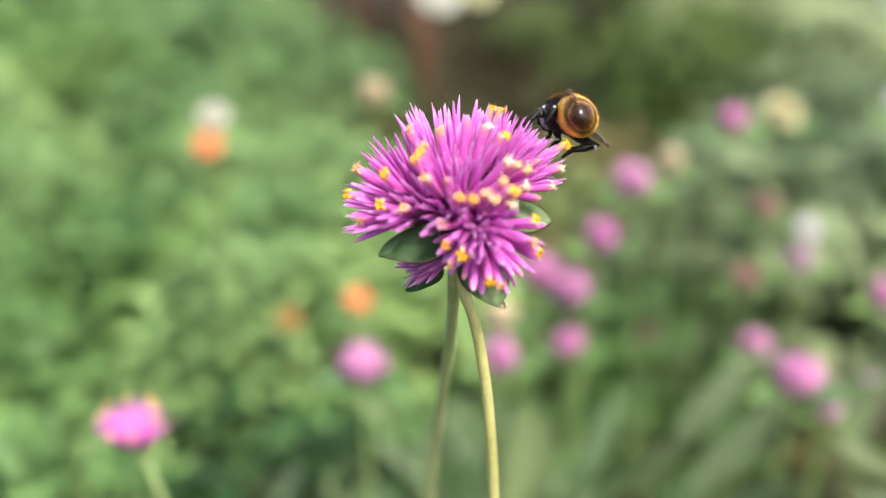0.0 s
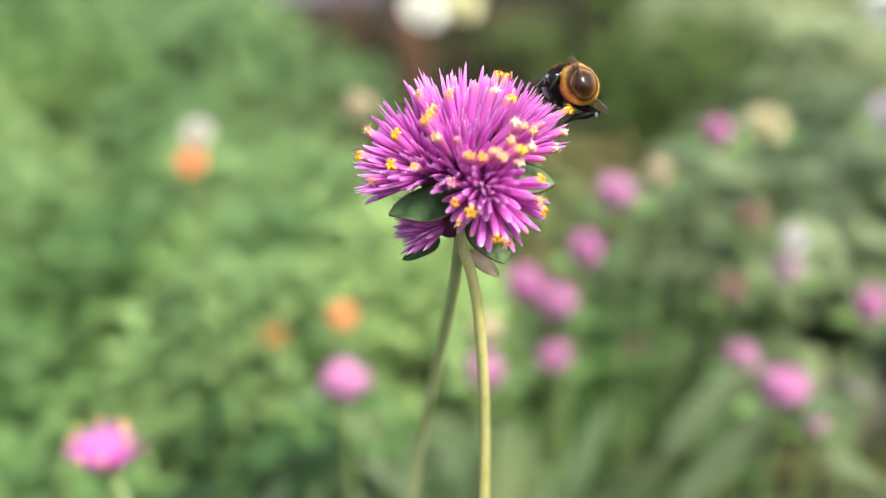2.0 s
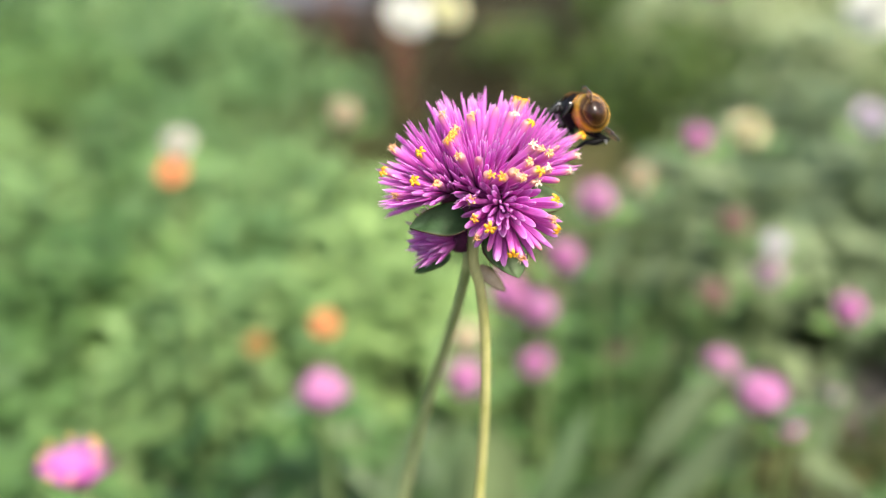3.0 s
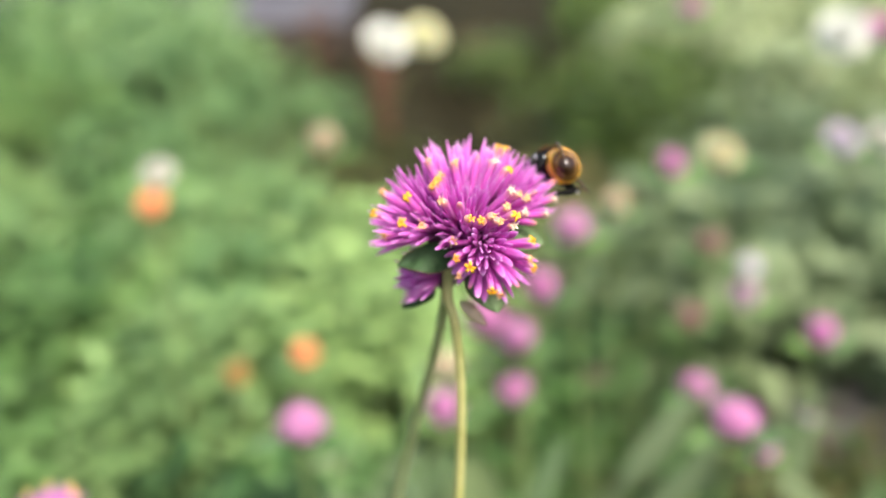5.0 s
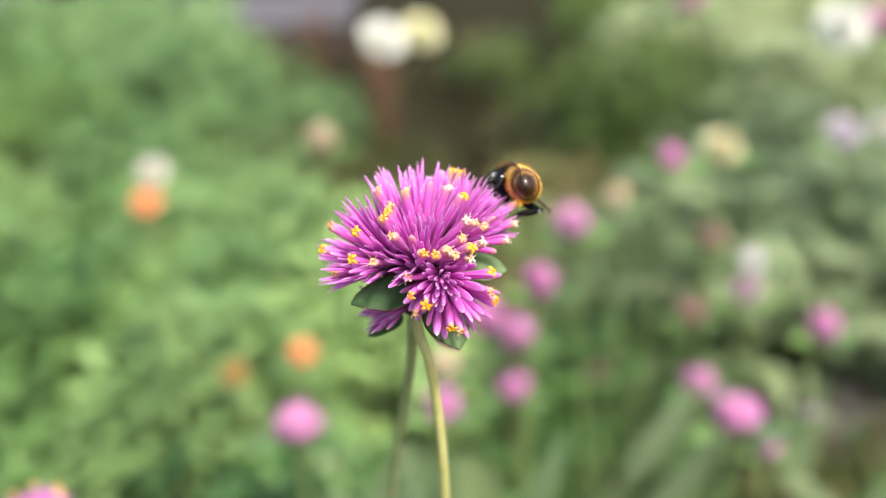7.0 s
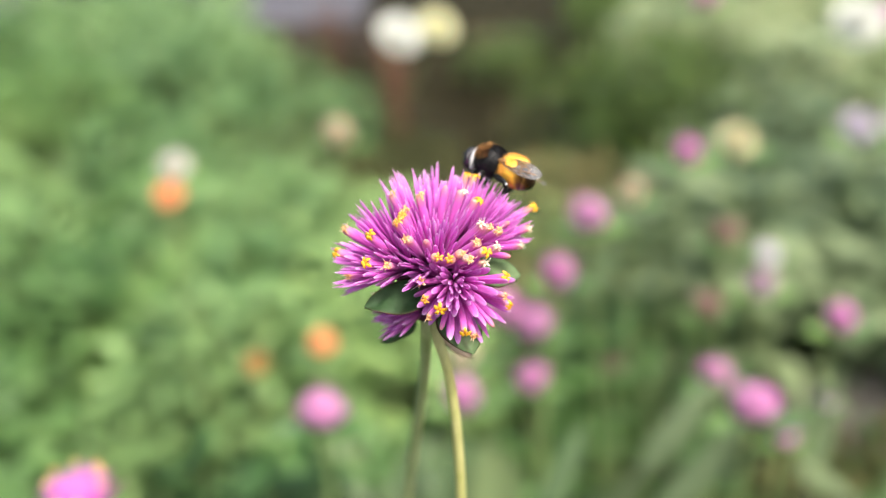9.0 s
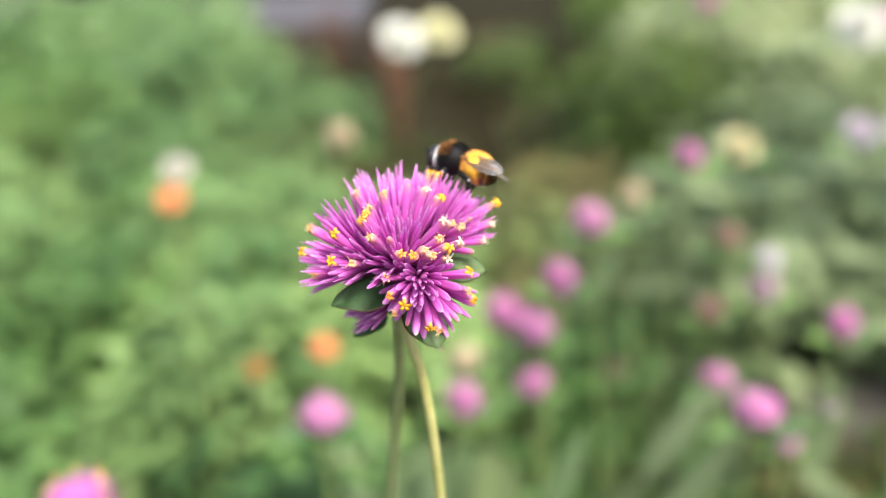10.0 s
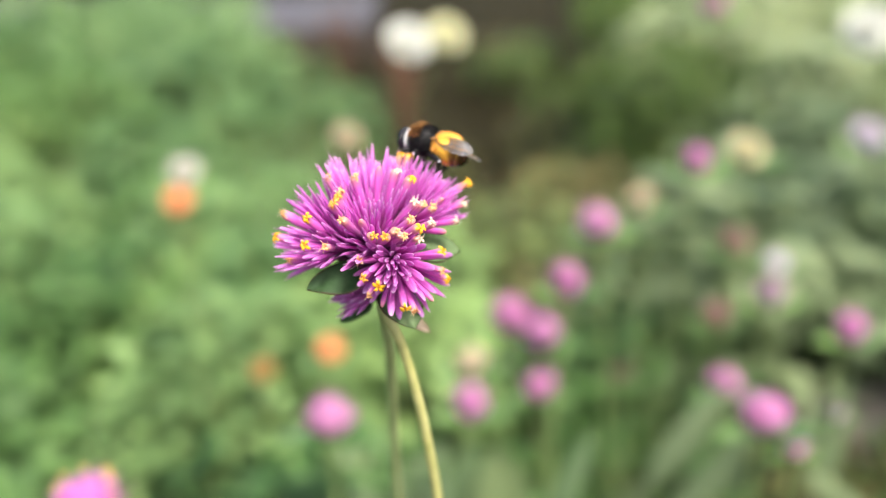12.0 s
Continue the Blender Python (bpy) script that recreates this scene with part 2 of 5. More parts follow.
def aim(at, z_to, x_to=(0.31, 0.17, 0.93), size=(1, 1, 1)):
    """Matrix at a place whose z runs along z_to and whose x leans to x_to."""
    z = Vector(z_to).normalized()
    y = z.cross(Vector(x_to))
    if y.length < 1e-4:
        y = z.cross(Vector((0.9, 0.3, 0.1)))
    y.normalize()
    x = y.cross(z)
    r = Matrix((x, y, z)).transposed().to_4x4()
    return Matrix.Translation(at) @ r @ Matrix.Diagonal((*size, 1))


def smooth_line(points, n):
    """Catmull-Rom line through some points."""
    p = [Vector(q) for q in points]
    p = [p[0] * 2 - p[1], *p, p[-1] * 2 - p[-2]]
    out = []
    for i in range(1, len(p) - 2):
        for k in range(n):
            t = k / n
            a, b, c, d = p[i - 1], p[i], p[i + 1], p[i + 2]
            out.append(0.5 * (2 * b + (c - a) * t + (2 * a - 5 * b + 4 * c - d) * t * t + (3 * b - a - 3 * c + d) * t ** 3))
    return out + [p[-2]]


def tube(points, radii, seg=8, bm=None):
    """A closed tube along points, with a radius at each."""
    bm = bm or bmesh.new()
    rings = []
    side = Vector((0.9, 0.31, 0.2))
    for i, p in enumerate(points):
        p = Vector(p)
        d = (Vector(points[min(i + 1, len(points) - 1)]) - Vector(points[max(i - 1, 0)])).normalized()
        u = d.cross(side).normalized()
        v = d.cross(u)
        r = radii[i] if isinstance(radii, (list, tuple)) else radii
        rings.append([bm.verts.new(p + (u * math.cos(a) + v * math.sin(a)) * r) for a in (2 * math.pi * k / seg for k in range(seg))])
    for a, b in zip(rings, rings[1:]):
        for k in range(seg):
            bm.faces.new((a[k], a[(k + 1) % seg], b[(k + 1) % seg], b[k]))
    bm.faces.new(rings[0][::-1])
    bm.faces.new(rings[-1])
    return bm


def ball(rx, ry, rz, at=(0, 0, 0), seg=20, rows=12, warp=None, bm=None):
    bm = bm or bmesh.new()
    grown = bmesh.ops.create_uvsphere(bm, u_segments=seg, v_segments=rows, radius=1)["verts"]
    for v in grown:
        c = Vector((v.co.x * rx, v.co.y * ry, v.co.z * rz))
        v.co = (warp(c) if warp else c) + Vector(at)
    return bm


def spikes_mesh(name, feet, tips, width, sides=3):
    """Many thin spikes in one mesh, from feet to tips."""
    verts, faces = [], []
    for a, b in zip(feet, tips):
        a, b = Vector(a), Vector(b)
        d = (b - a).normalized()
        u = d.cross(Vector((0.3, 0.5, 0.81))).normalized()
        v = d.cross(u)
        base = len(verts)
        mid = a.lerp(b, 0.55)
        for p, w in ((a, width * 0.7), (mid, width)):
            for k in range(sides):
                t = 2 * math.pi * k / sides
                verts.append(p + (u * math.cos(t) + v * math.sin(t)) * w)
        verts.append(b)
        for k in range(sides):
            j = (k + 1) % sides
            faces.append((base + k, base + j, base + sides + j, base + sides + k))
            faces.append((base + sides + k, base + sides + j, base + 2 * sides))
    me = bpy.data.meshes.new(name)
    me.from_pydata([tuple(v) for v in verts], [], faces)
    return me


def blade_bm(length, width, curl=0.0, fold=0.2, seg=10, wave=0.0, point=0.6):
    """A leaf blade along +z, its face to -y, its width in x, thin but solid; u runs from the edge (0) to the midrib (1)."""
    bm = bmesh.new()
    uv = bm.loops.layers.uv.new("uv")
    cols = [-1, -0.86, -0.45, 0, 0.45, 0.86, 1]
    top, low = [], []
    for i in range(seg + 1):
        t = i / seg
        w = width / 2 * (math.sin(math.pi * min(1, t ** point * 0.93 + 0.05)) ** 0.75)
        if i == seg:
            w = width * 0.02
        row, row2 = [], []
        for c in cols:
            x = c * w
            y = abs(c) * w * fold * -1 + curl * length * t * t + wave * length * 0.05 * math.sin(9 * t + 3 * c)
            row.append(bm.verts.new((x, y, t * length)))
            row2.append(bm.verts.new((x * 0.97, y + 0.00022, t * length)))
        top.append(row)
        low.append(row2)

    def face(vs, us):
        f = bm.faces.new(vs)
        for lp, u in zip(f.loops, us):
            lp[uv].uv = (u, 0.5)

    for i in range(seg):
        for k in range(len(cols) - 1):
            u0, u1 = 1 - abs(cols[k]), 1 - abs(cols[k + 1])
            face((top[i][k], top[i][k + 1], top[i + 1][k + 1], top[i + 1][k]), (u0, u1, u1, u0))
            face((low[i][k], low[i + 1][k], low[i + 1][k + 1], low[i][k + 1]), (u0, u0, u1, u1))
        for k in (0, len(cols) - 1):
            a, b, c, d = top[i][k], top[i + 1][k], low[i + 1][k], low[i][k]
            face((a, b, c, d) if k == 0 else (d, c, b, a), (0, 0, 0, 0))
    return bm


# ---- the ground ----
def build_ground():
    bm = bmesh.new()
    xs = [-60, -12, -5] + [-3 + 0.1 * i for i in range(61)] + [5, 12, 60]
    ys = [-60, -12, -4] + [-2 + 0.1 * i for i in range(91)] + [10, 20, 60]
    grid = []
    for y in ys:
        row = []
        for x in xs:
            near = abs(x) < 4 and -3 < y < 9
            z = (noise.noise(Vector((x * 2.2, y * 2.2, 0))) * 0.02 + noise.noise(Vector((x * 7, y * 7, 3))) * 0.008) if near else 0
            row.append(bm.verts.new((x, y, z - 0.012)))
        grid.append(row)
    for a, b in zip(grid, grid[1:]):
        for k in range(len(xs) - 1):
            bm.faces.new((a[k], a[k + 1], b[k + 1], b[k]))
    g = part("ground", bm, SOIL)
    tagged(g, "dark brown crumbly garden soil of a flower bed", "ground", "", "structure")
    # gravel path behind the bed
    bm = bmesh.new()
    rows = []
    for i in range(40):
        x = -4.2 + i * 0.1
        near_edge = 4.15 + 0.05 * noise.noise(Vector((x * 3, 0, 7)))
        rows.append([bm.verts.new((x, y, 0.022 + (0.02 if 0 < k < 5 else 0) + 0.006 * noise.noise(Vector((x * 9, y * 9, 1))))) for k, y in enumerate((near_edge, near_edge + 0.05, 4.8, 5.6, 6.4, 7.2, 7.3))])
    for a, b in zip(rows, rows[1:]):
        for k in range(len(a) - 1):
            bm.faces.new((a[k], b[k], b[k + 1], a[k + 1]))
    tagged(part("path", bm, GRAVEL), "lilac-grey gravel garden path behind the bed", "path", "", "structure")
    bm = bmesh.new()
    for i in range(6):
        x = -4.2 + i * 0.68
        bmesh.ops.create_cube(bm, size=1, matrix=Matrix.Translation((x + 0.335, 4.07 + 0.01 * (i % 2), 0.05)) @ Matrix.Diagonal((0.67, 0.05, 0.16, 1)))
    bmesh.ops.bevel(bm, geom=bm.edges[:], offset=0.006, segments=1, affect="EDGES")
    tagged(part("edging", bm, BOARD, smooth=False), "low dark brown timber edging along the gravel path", "edging", "", "structure")
    # clods and crumbs of soil on the bare patches
    rng = random.Random(5)
    bm = bmesh.new()
    for i in range(420):
        if i < 300:
            x, y = rng.uniform(-0.5, 0.8), rng.uniform(1.0, 4.2)
        else:
            x, y = rng.uniform(0.1, 0.9), rng.uniform(0.6, 1.3)
        r = rng.uniform(0.008, 0.03)
        res = bmesh.ops.create_icosphere(bm, subdivisions=1, radius=r)["verts"]
        for v in res:
            v.co = v.co * rng.uniform(0.75, 1.25)
            v.co.z *= 0.7
            v.co += Vector((x, y, r * 0.3))
    tagged(part("soil_clods", bm, CLOD, smooth=False), "loose brown clods of soil lying on the bed", "soil", "", "stuff")


build_ground()


# ---- the main flower head, in axes that stand on the base of its stem ----
# Places in millimetres: x to the right, y away, z up, from the heart of the flower, tipped by 24 degrees.
FLOWER_ROWS = [
    (0, 0.00205, 0.11174, 0.57854, -24.00, 0.00, -0.00),
    (0.1, 0.00175, 0.11276, 0.57925, -23.92, 0.07, -0.05),
    (0.2, 0.00135, 0.11414, 0.58077, -23.83, 0.14, -0.10),
    (0.3, 0.00185, 0.11529, 0.58178, -23.75, 0.21, -0.15),
    (0.4, 0.00267, 0.11613, 0.58211, -23.67, 0.28, -0.20),
    (0.5, 0.00523, 0.11643, 0.58121, -23.58, 0.35, -0.25),
    (0.6, 0.00640, 0.11621, 0.58103, -23.42, 0.41, -0.13),
    (0.7, 0.00665, 0.11608, 0.58102, -23.25, 0.47, -0.02),
    (0.8, 0.00565, 0.11583, 0.58074, -23.09, 0.53, 0.09),
    (0.9, 0.00402, 0.11565, 0.58059, -22.92, 0.59, 0.21),
    (1, 0.00244, 0.11549, 0.58050, -22.76, 0.65, 0.32),
    (1.1, 0.00213, 0.11562, 0.58042, -22.92, 0.74, 0.23),
    (1.2, 0.00279, 0.11557, 0.57995, -23.09, 0.83, 0.13),
    (1.3, 0.00391, 0.11547, 0.57934, -23.25, 0.92, 0.04),
    (1.4, 0.00473, 0.11579, 0.57972, -23.42, 1.01, -0.06),
    (1.5, 0.00550, 0.11608, 0.58003, -23.59, 1.10, -0.15),
    (1.6, 0.00564, 0.11676, 0.58029, -23.51, 1.04, -0.05),
    (1.7, 0.00544, 0.11755, 0.58083, -23.43, 0.97, 0.04),
    (1.8, 0.00646, 0.11840, 0.58152, -23.35, 0.91, 0.14),
    (1.9, 0.00765, 0.11930, 0.58234, -23.28, 0.84, 0.24),
    (2, 0.01013, 0.12065, 0.58424, -23.20, 0.78, 0.34),
    (2.1, 0.01324, 0.12287, 0.58677, -23.33, 1.01, 0.04),
    (2.2, 0.01596, 0.12464, 0.58826, -23.46, 1.23, -0.25),
    (2.3, 0.01906, 0.12648, 0.58992, -23.59, 1.46, -0.54),
    (2.4, 0.02105, 0.12745, 0.58952, -23.72, 1.68, -0.83),
    (2.5, 0.02209, 0.12822, 0.58864, -23.86, 1.91, -1.13),
    (2.6, 0.02312, 0.12776, 0.58829, -23.93, 2.11, -0.93),
    (2.7, 0.02318, 0.12718, 0.58762, -24.00, 2.32, -0.74),
    (2.8, 0.02225, 0.12662, 0.58696, -24.07, 2.53, -0.55),
    (2.9, 0.02164, 0.12606, 0.58630, -24.14, 2.74, -0.36),
    (3, 0.02188, 0.12519, 0.58493, -24.21, 2.95, -0.16),
    (3.1, 0.02161, 0.12496, 0.58368, -24.59, 3.02, 0.02),
    (3.2, 0.02195, 0.12493, 0.58291, -24.97, 3.09, 0.20),
    (3.6, 0.02365, 0.12727, 0.58587, -24.55, 3.00, -0.36),
    (4, 0.02592, 0.13275, 0.58928, -23.85, 2.78, -1.30),
    (4.4, 0.02824, 0.13821, 0.59272, -23.16, 2.58, -2.25),
    (4.8, 0.03004, 0.14051, 0.59576, -22.73, 2.50, -2.82),
    (4.9, 0.02762, 0.13559, 0.59200, -23.61, 2.78, -2.58),
    (5, 0.02612, 0.13081, 0.58864, -24.49, 3.07, -2.34),
    (5.1, 0.02472, 0.13044, 0.58632, -24.32, 2.89, -2.30),
    (5.2, 0.02349, 0.13156, 0.58772, -24.16, 2.70, -2.27),
    (5.3, 0.02331, 0.13237, 0.58844, -24.00, 2.52, -2.24),
    (5.4, 0.02346, 0.13290, 0.58849, -23.83, 2.34, -2.21),
    (5.5, 0.02559, 0.13335, 0.58854, -23.67, 2.16, -2.17),
    (5.6, 0.02681, 0.13306, 0.59108, -23.84, 2.18, -2.08),
    (5.7, 0.03056, 0.13123, 0.59008, -24.01, 2.20, -1.99),
    (5.8, 0.03080, 0.12911, 0.58803, -24.17, 2.21, -1.90),
    (5.9, 0.02834, 0.12713, 0.58607, -24.34, 2.23, -1.80),
    (6, 0.02448, 0.12543, 0.58468, -24.51, 2.25, -1.71),
    (6.1, 0.02145, 0.12634, 0.58440, -24.26, 2.28, -1.71),
    (6.2, 0.02055, 0.12821, 0.58668, -24.02, 2.32, -1.70),
    (6.3, 0.02152, 0.13008, 0.58913, -23.77, 2.36, -1.70),
    (6.4, 0.02281, 0.13143, 0.59034, -23.52, 2.39, -1.70),
    (6.5, 0.02395, 0.13161, 0.58867, -23.28, 2.43, -1.70),
    (6.6, 0.02377, 0.12995, 0.58638, -23.32, 2.22, -1.45),
    (6.7, 0.02281, 0.12826, 0.58392, -23.37, 2.01, -1.21),
    (6.8, 0.02072, 0.12715, 0.58278, -23.41, 1.80, -0.96),
    (6.9, 0.02087, 0.12619, 0.58226, -23.46, 1.59, -0.72),
    (7, 0.02143, 0.12553, 0.58249, -23.50, 1.38, -0.48),
    (7.1, 0.02275, 0.12766, 0.58414, -23.67, 1.90, -0.75),
    (7.2, 0.02485, 0.12970, 0.58562, -23.83, 2.42, -1.02),
    (7.6, 0.02274, 0.12715, 0.58459, -23.90, 2.34, -0.83),
    (8, 0.01992, 0.12329, 0.58267, -24.02, 2.12, -0.56),
    (8.4, 0.01711, 0.11941, 0.58076, -24.14, 1.89, -0.30),
    (8.8, 0.01502, 0.11685, 0.57973, -24.21, 1.81, -0.11),
    (8.9, 0.01679, 0.11714, 0.57963, -24.25, 1.83, -0.42),
    (9, 0.01601, 0.11786, 0.58043, -24.28, 1.85, -0.72),
    (9.1, 0.01429, 0.11852, 0.58080, -24.18, 1.65, -0.51),
    (9.2, 0.01166, 0.11924, 0.58129, -24.08, 1.45, -0.29),
    (9.3, 0.01033, 0.11967, 0.58113, -23.97, 1.25, -0.07),
    (9.4, 0.01034, 0.11993, 0.58061, -23.87, 1.05, 0.14),
    (9.5, 0.01162, 0.12075, 0.58159, -23.77, 0.85, 0.36),
    (9.6, 0.01363, 0.12114, 0.58278, -23.79, 0.87, 0.48),
    (9.7, 0.01444, 0.12143, 0.58361, -23.81, 0.89, 0.60),
    (9.8, 0.01437, 0.12142, 0.58367, -23.82, 0.91, 0.72),
    (9.9, 0.01238, 0.12084, 0.58220, -23.84, 0.92, 0.84),
    (10, 0.01009, 0.12077, 0.58198, -23.86, 0.94, 0.96),
    (10.1, 0.00823, 0.12059, 0.58141, -23.91, 0.87, 0.82),
    (10.2, 0.00758, 0.12088, 0.58206, -23.96, 0.80, 0.69),
    (10.3, 0.00777, 0.12095, 0.58222, -24.01, 0.73, 0.55),
    (10.4, 0.00964, 0.12115, 0.58281, -24.06, 0.65, 0.42),
    (10.5, 0.01136, 0.12130, 0.58329, -24.11, 0.58, 0.28),
    (10.6, 0.01398, 0.12086, 0.58258, -24.09, 0.52, 0.37),
    (10.7, 0.01426, 0.12039, 0.58165, -24.08, 0.45, 0.46),
    (10.8, 0.01408, 0.12024, 0.58150, -24.07, 0.38, 0.55),
    (10.9, 0.01138, 0.12029, 0.58173, -24.06, 0.32, 0.63),
    (11, 0.00884, 0.12039, 0.58210, -24.05, 0.25, 0.72),
    (11.1, 0.00710, 0.11990, 0.58235, -24.06, 0.33, 0.70),
    (11.2, 0.00653, 0.11950, 0.58288, -24.08, 0.41, 0.67),
    (11.3, 0.00728, 0.11888, 0.58291, -24.10, 0.48, 0.65),
    (11.4, 0.00932, 0.11772, 0.58168, -24.11, 0.56, 0.63),
    (11.5, 0.01089, 0.11616, 0.57941, -24.13, 0.64, 0.60),
    (11.6, 0.01166, 0.11737, 0.57986, -23.88, 0.39, 1.00),
    (11.7, 0.01049, 0.11860, 0.58023, -23.64, 0.13, 1.39),
    (11.8, 0.00813, 0.12004, 0.58111, -23.39, -0.13, 1.79),
    (11.9, 0.00630, 0.12204, 0.58342, -23.15, -0.39, 2.18),
    (12, 0.00402, 0.12322, 0.58365, -22.91, -0.65, 2.57),
]
HEART = pose(*FLOWER_ROWS[0][1:])
BASE = Matrix.Translation((0.012, 0.124, -0.03))
TO_BASE = BASE.inverted() @ HEART
UPRIGHT = HEART.inverted() @ BASE


def mm(*v):
    return Vector(v) * 0.001


def bract_mesh(name, blunt, bend, seed):
    """One bract, one unit long on z and one unit wide: a channelled, slightly bent blade with a pointed or a blunt end."""
    rng = random.Random(seed)
    bm = bmesh.new()
    if blunt:
        prof = [(0, 0.42), (0.22, 0.66), (0.45, 0.86), (0.66, 0.98), (0.82, 1.0), (0.91, 0.82), (0.97, 0.5)]
    else:
        prof = [(0, 0.42), (0.22, 0.72), (0.45, 0.94), (0.62, 1.0), (0.78, 0.80), (0.89, 0.52), (0.96, 0.25)]
    shape = [(0.5, 0.10), (0.26, 0.20), (0.0, 0.10), (-0.26, 0.20), (-0.5, 0.10), (-0.28, -0.20), (0.0, -0.30), (0.28, -0.20)]
    k = len(shape)
    lean = rng.uniform(-0.35, 0.35)
    rings = []
    for t, w in prof:
        off = bend * t * t
        rings.append([bm.verts.new((x * w * (1 + rng.uniform(-0.07, 0.07)) + lean * t ** 3, y * w + off, t)) for x, y in shape])
    tip = bm.verts.new((lean, bend, 1.0))
    for a, b in zip(rings, rings[1:]):
        for i in range(k):
            bm.faces.new((a[i], a[(i + 1) % k], b[(i + 1) % k], b[i]))
    for i in range(k):
        bm.faces.new((rings[-1][i], rings[-1][(i + 1) % k], tip))
    me = bpy.data.meshes.new(name)
    bm.to_mesh(me)
    bm.free()
    return me


def tube_mesh(seed, bud=False):
    """A floret's tube, one unit long, flared towards its mouth, or closed to a blunt bud."""
    rng = random.Random(seed)
    bend = rng.uniform(-0.05, 0.05)
    if bud:
        steps, radii = (0, 0.3, 0.6, 0.82, 0.92, 0.975, 1.0), [0.03, 0.045, 0.055, 0.058, 0.05, 0.034, 0.012]
    else:
        steps, radii = (0, 0.3, 0.6, 0.85, 0.96, 1.0), [0.03, 0.044, 0.053, 0.056, 0.058, 0.048]
    bm = tube([(0, bend * t * t, t) for t in steps], radii, 9)
    for v in bm.verts:
        v.co.x *= 1 + 0.10 * math.sin(9 * v.co.z + seed) * v.co.z
    me = bpy.data.meshes.new("floret")
    bm.to_mesh(me)
    bm.free()
    return me


def star_mesh(seed, ragged):
    """The five-lobed mouth of a floret, about one unit across, opening along +z: lobes that arch outwards and curl down, a rim of fine threads."""
    rng = random.Random(seed)
    bm = bmesh.new()
    for k in range(5):
        a = 2 * math.pi * (k + rng.uniform(-0.16, 0.16)) / 5
        ln = rng.uniform(0.88, 1.1) * (rng.uniform(0.6, 1.0) if ragged else 1)
        curl = rng.uniform(0.1, 0.3) if not ragged else rng.uniform(-0.35, 0.5)
        turn = rng.uniform(-0.12, 0.12)
        u, v = Vector((math.cos(a), math.sin(a), 0)), Vector((-math.sin(a), math.cos(a), 0))
        top, low = [], []
        for r, h, w in ((0.10, 0.06, 0.09), (0.26, 0.2, 0.15), (0.42, 0.2 - curl * 0.35, 0.175), (0.54, 0.12 - curl * 0.8, 0.13), (0.60, 0.05 - curl, 0.05)):
            w *= rng.uniform(0.6, 0.9) if ragged else 0.86
            row_t, row_l = [], []
            for c in (-1, 0, 1):
                p = u * r * ln + v * (w * c + turn * r) + Vector((0, 0, h + (0.045 if c else 0)))
                row_t.append(bm.verts.new(p))
                row_l.append(bm.verts.new(p - Vector((0, 0, 0.06)) - u * 0.02))
            top.append(row_t)
            low.append(row_l)
        for i in range(4):
            for c in range(2):
                bm.faces.new((top[i][c], top[i + 1][c], top[i + 1][c + 1], top[i][c + 1]))
                bm.faces.new((low[i][c + 1], low[i + 1][c + 1], low[i + 1][c], low[i][c]))
            bm.faces.new((top[i][0], low[i][0], low[i + 1][0], top[i + 1][0]))
            bm.faces.new((top[i + 1][2], low[i + 1][2], low[i][2], top[i][2]))
        for c in range(2):
            bm.faces.new((top[4][c], low[4][c], low[4][c + 1], top[4][c + 1]))
    # the throat, and threads of the stamens round it
    ball(0.13, 0.13, 0.12, (0, 0, 0.06), 8, 6, None, bm)
    for k in range(9 if ragged else 5):
        a = rng.uniform(0, 2 * math.pi)
        r0, r1 = 0.22, rng.uniform(0.35, 0.78 if ragged else 0.55)
        up = rng.uniform(0.1, 0.55)
        tube([(r0 * math.cos(a), r0 * math.sin(a), 0.05), (r1 * 0.7 * math.cos(a + 0.1), r1 * 0.7 * math.sin(a + 0.1), up * 0.8), (r1 * math.cos(a + 0.2), r1 * math.sin(a + 0.2), up)], [0.035, 0.03, 0.02], 4, bm)
    me = bpy.data.meshes.new("star")
    bm.to_mesh(me)
    bm.free()
    return me


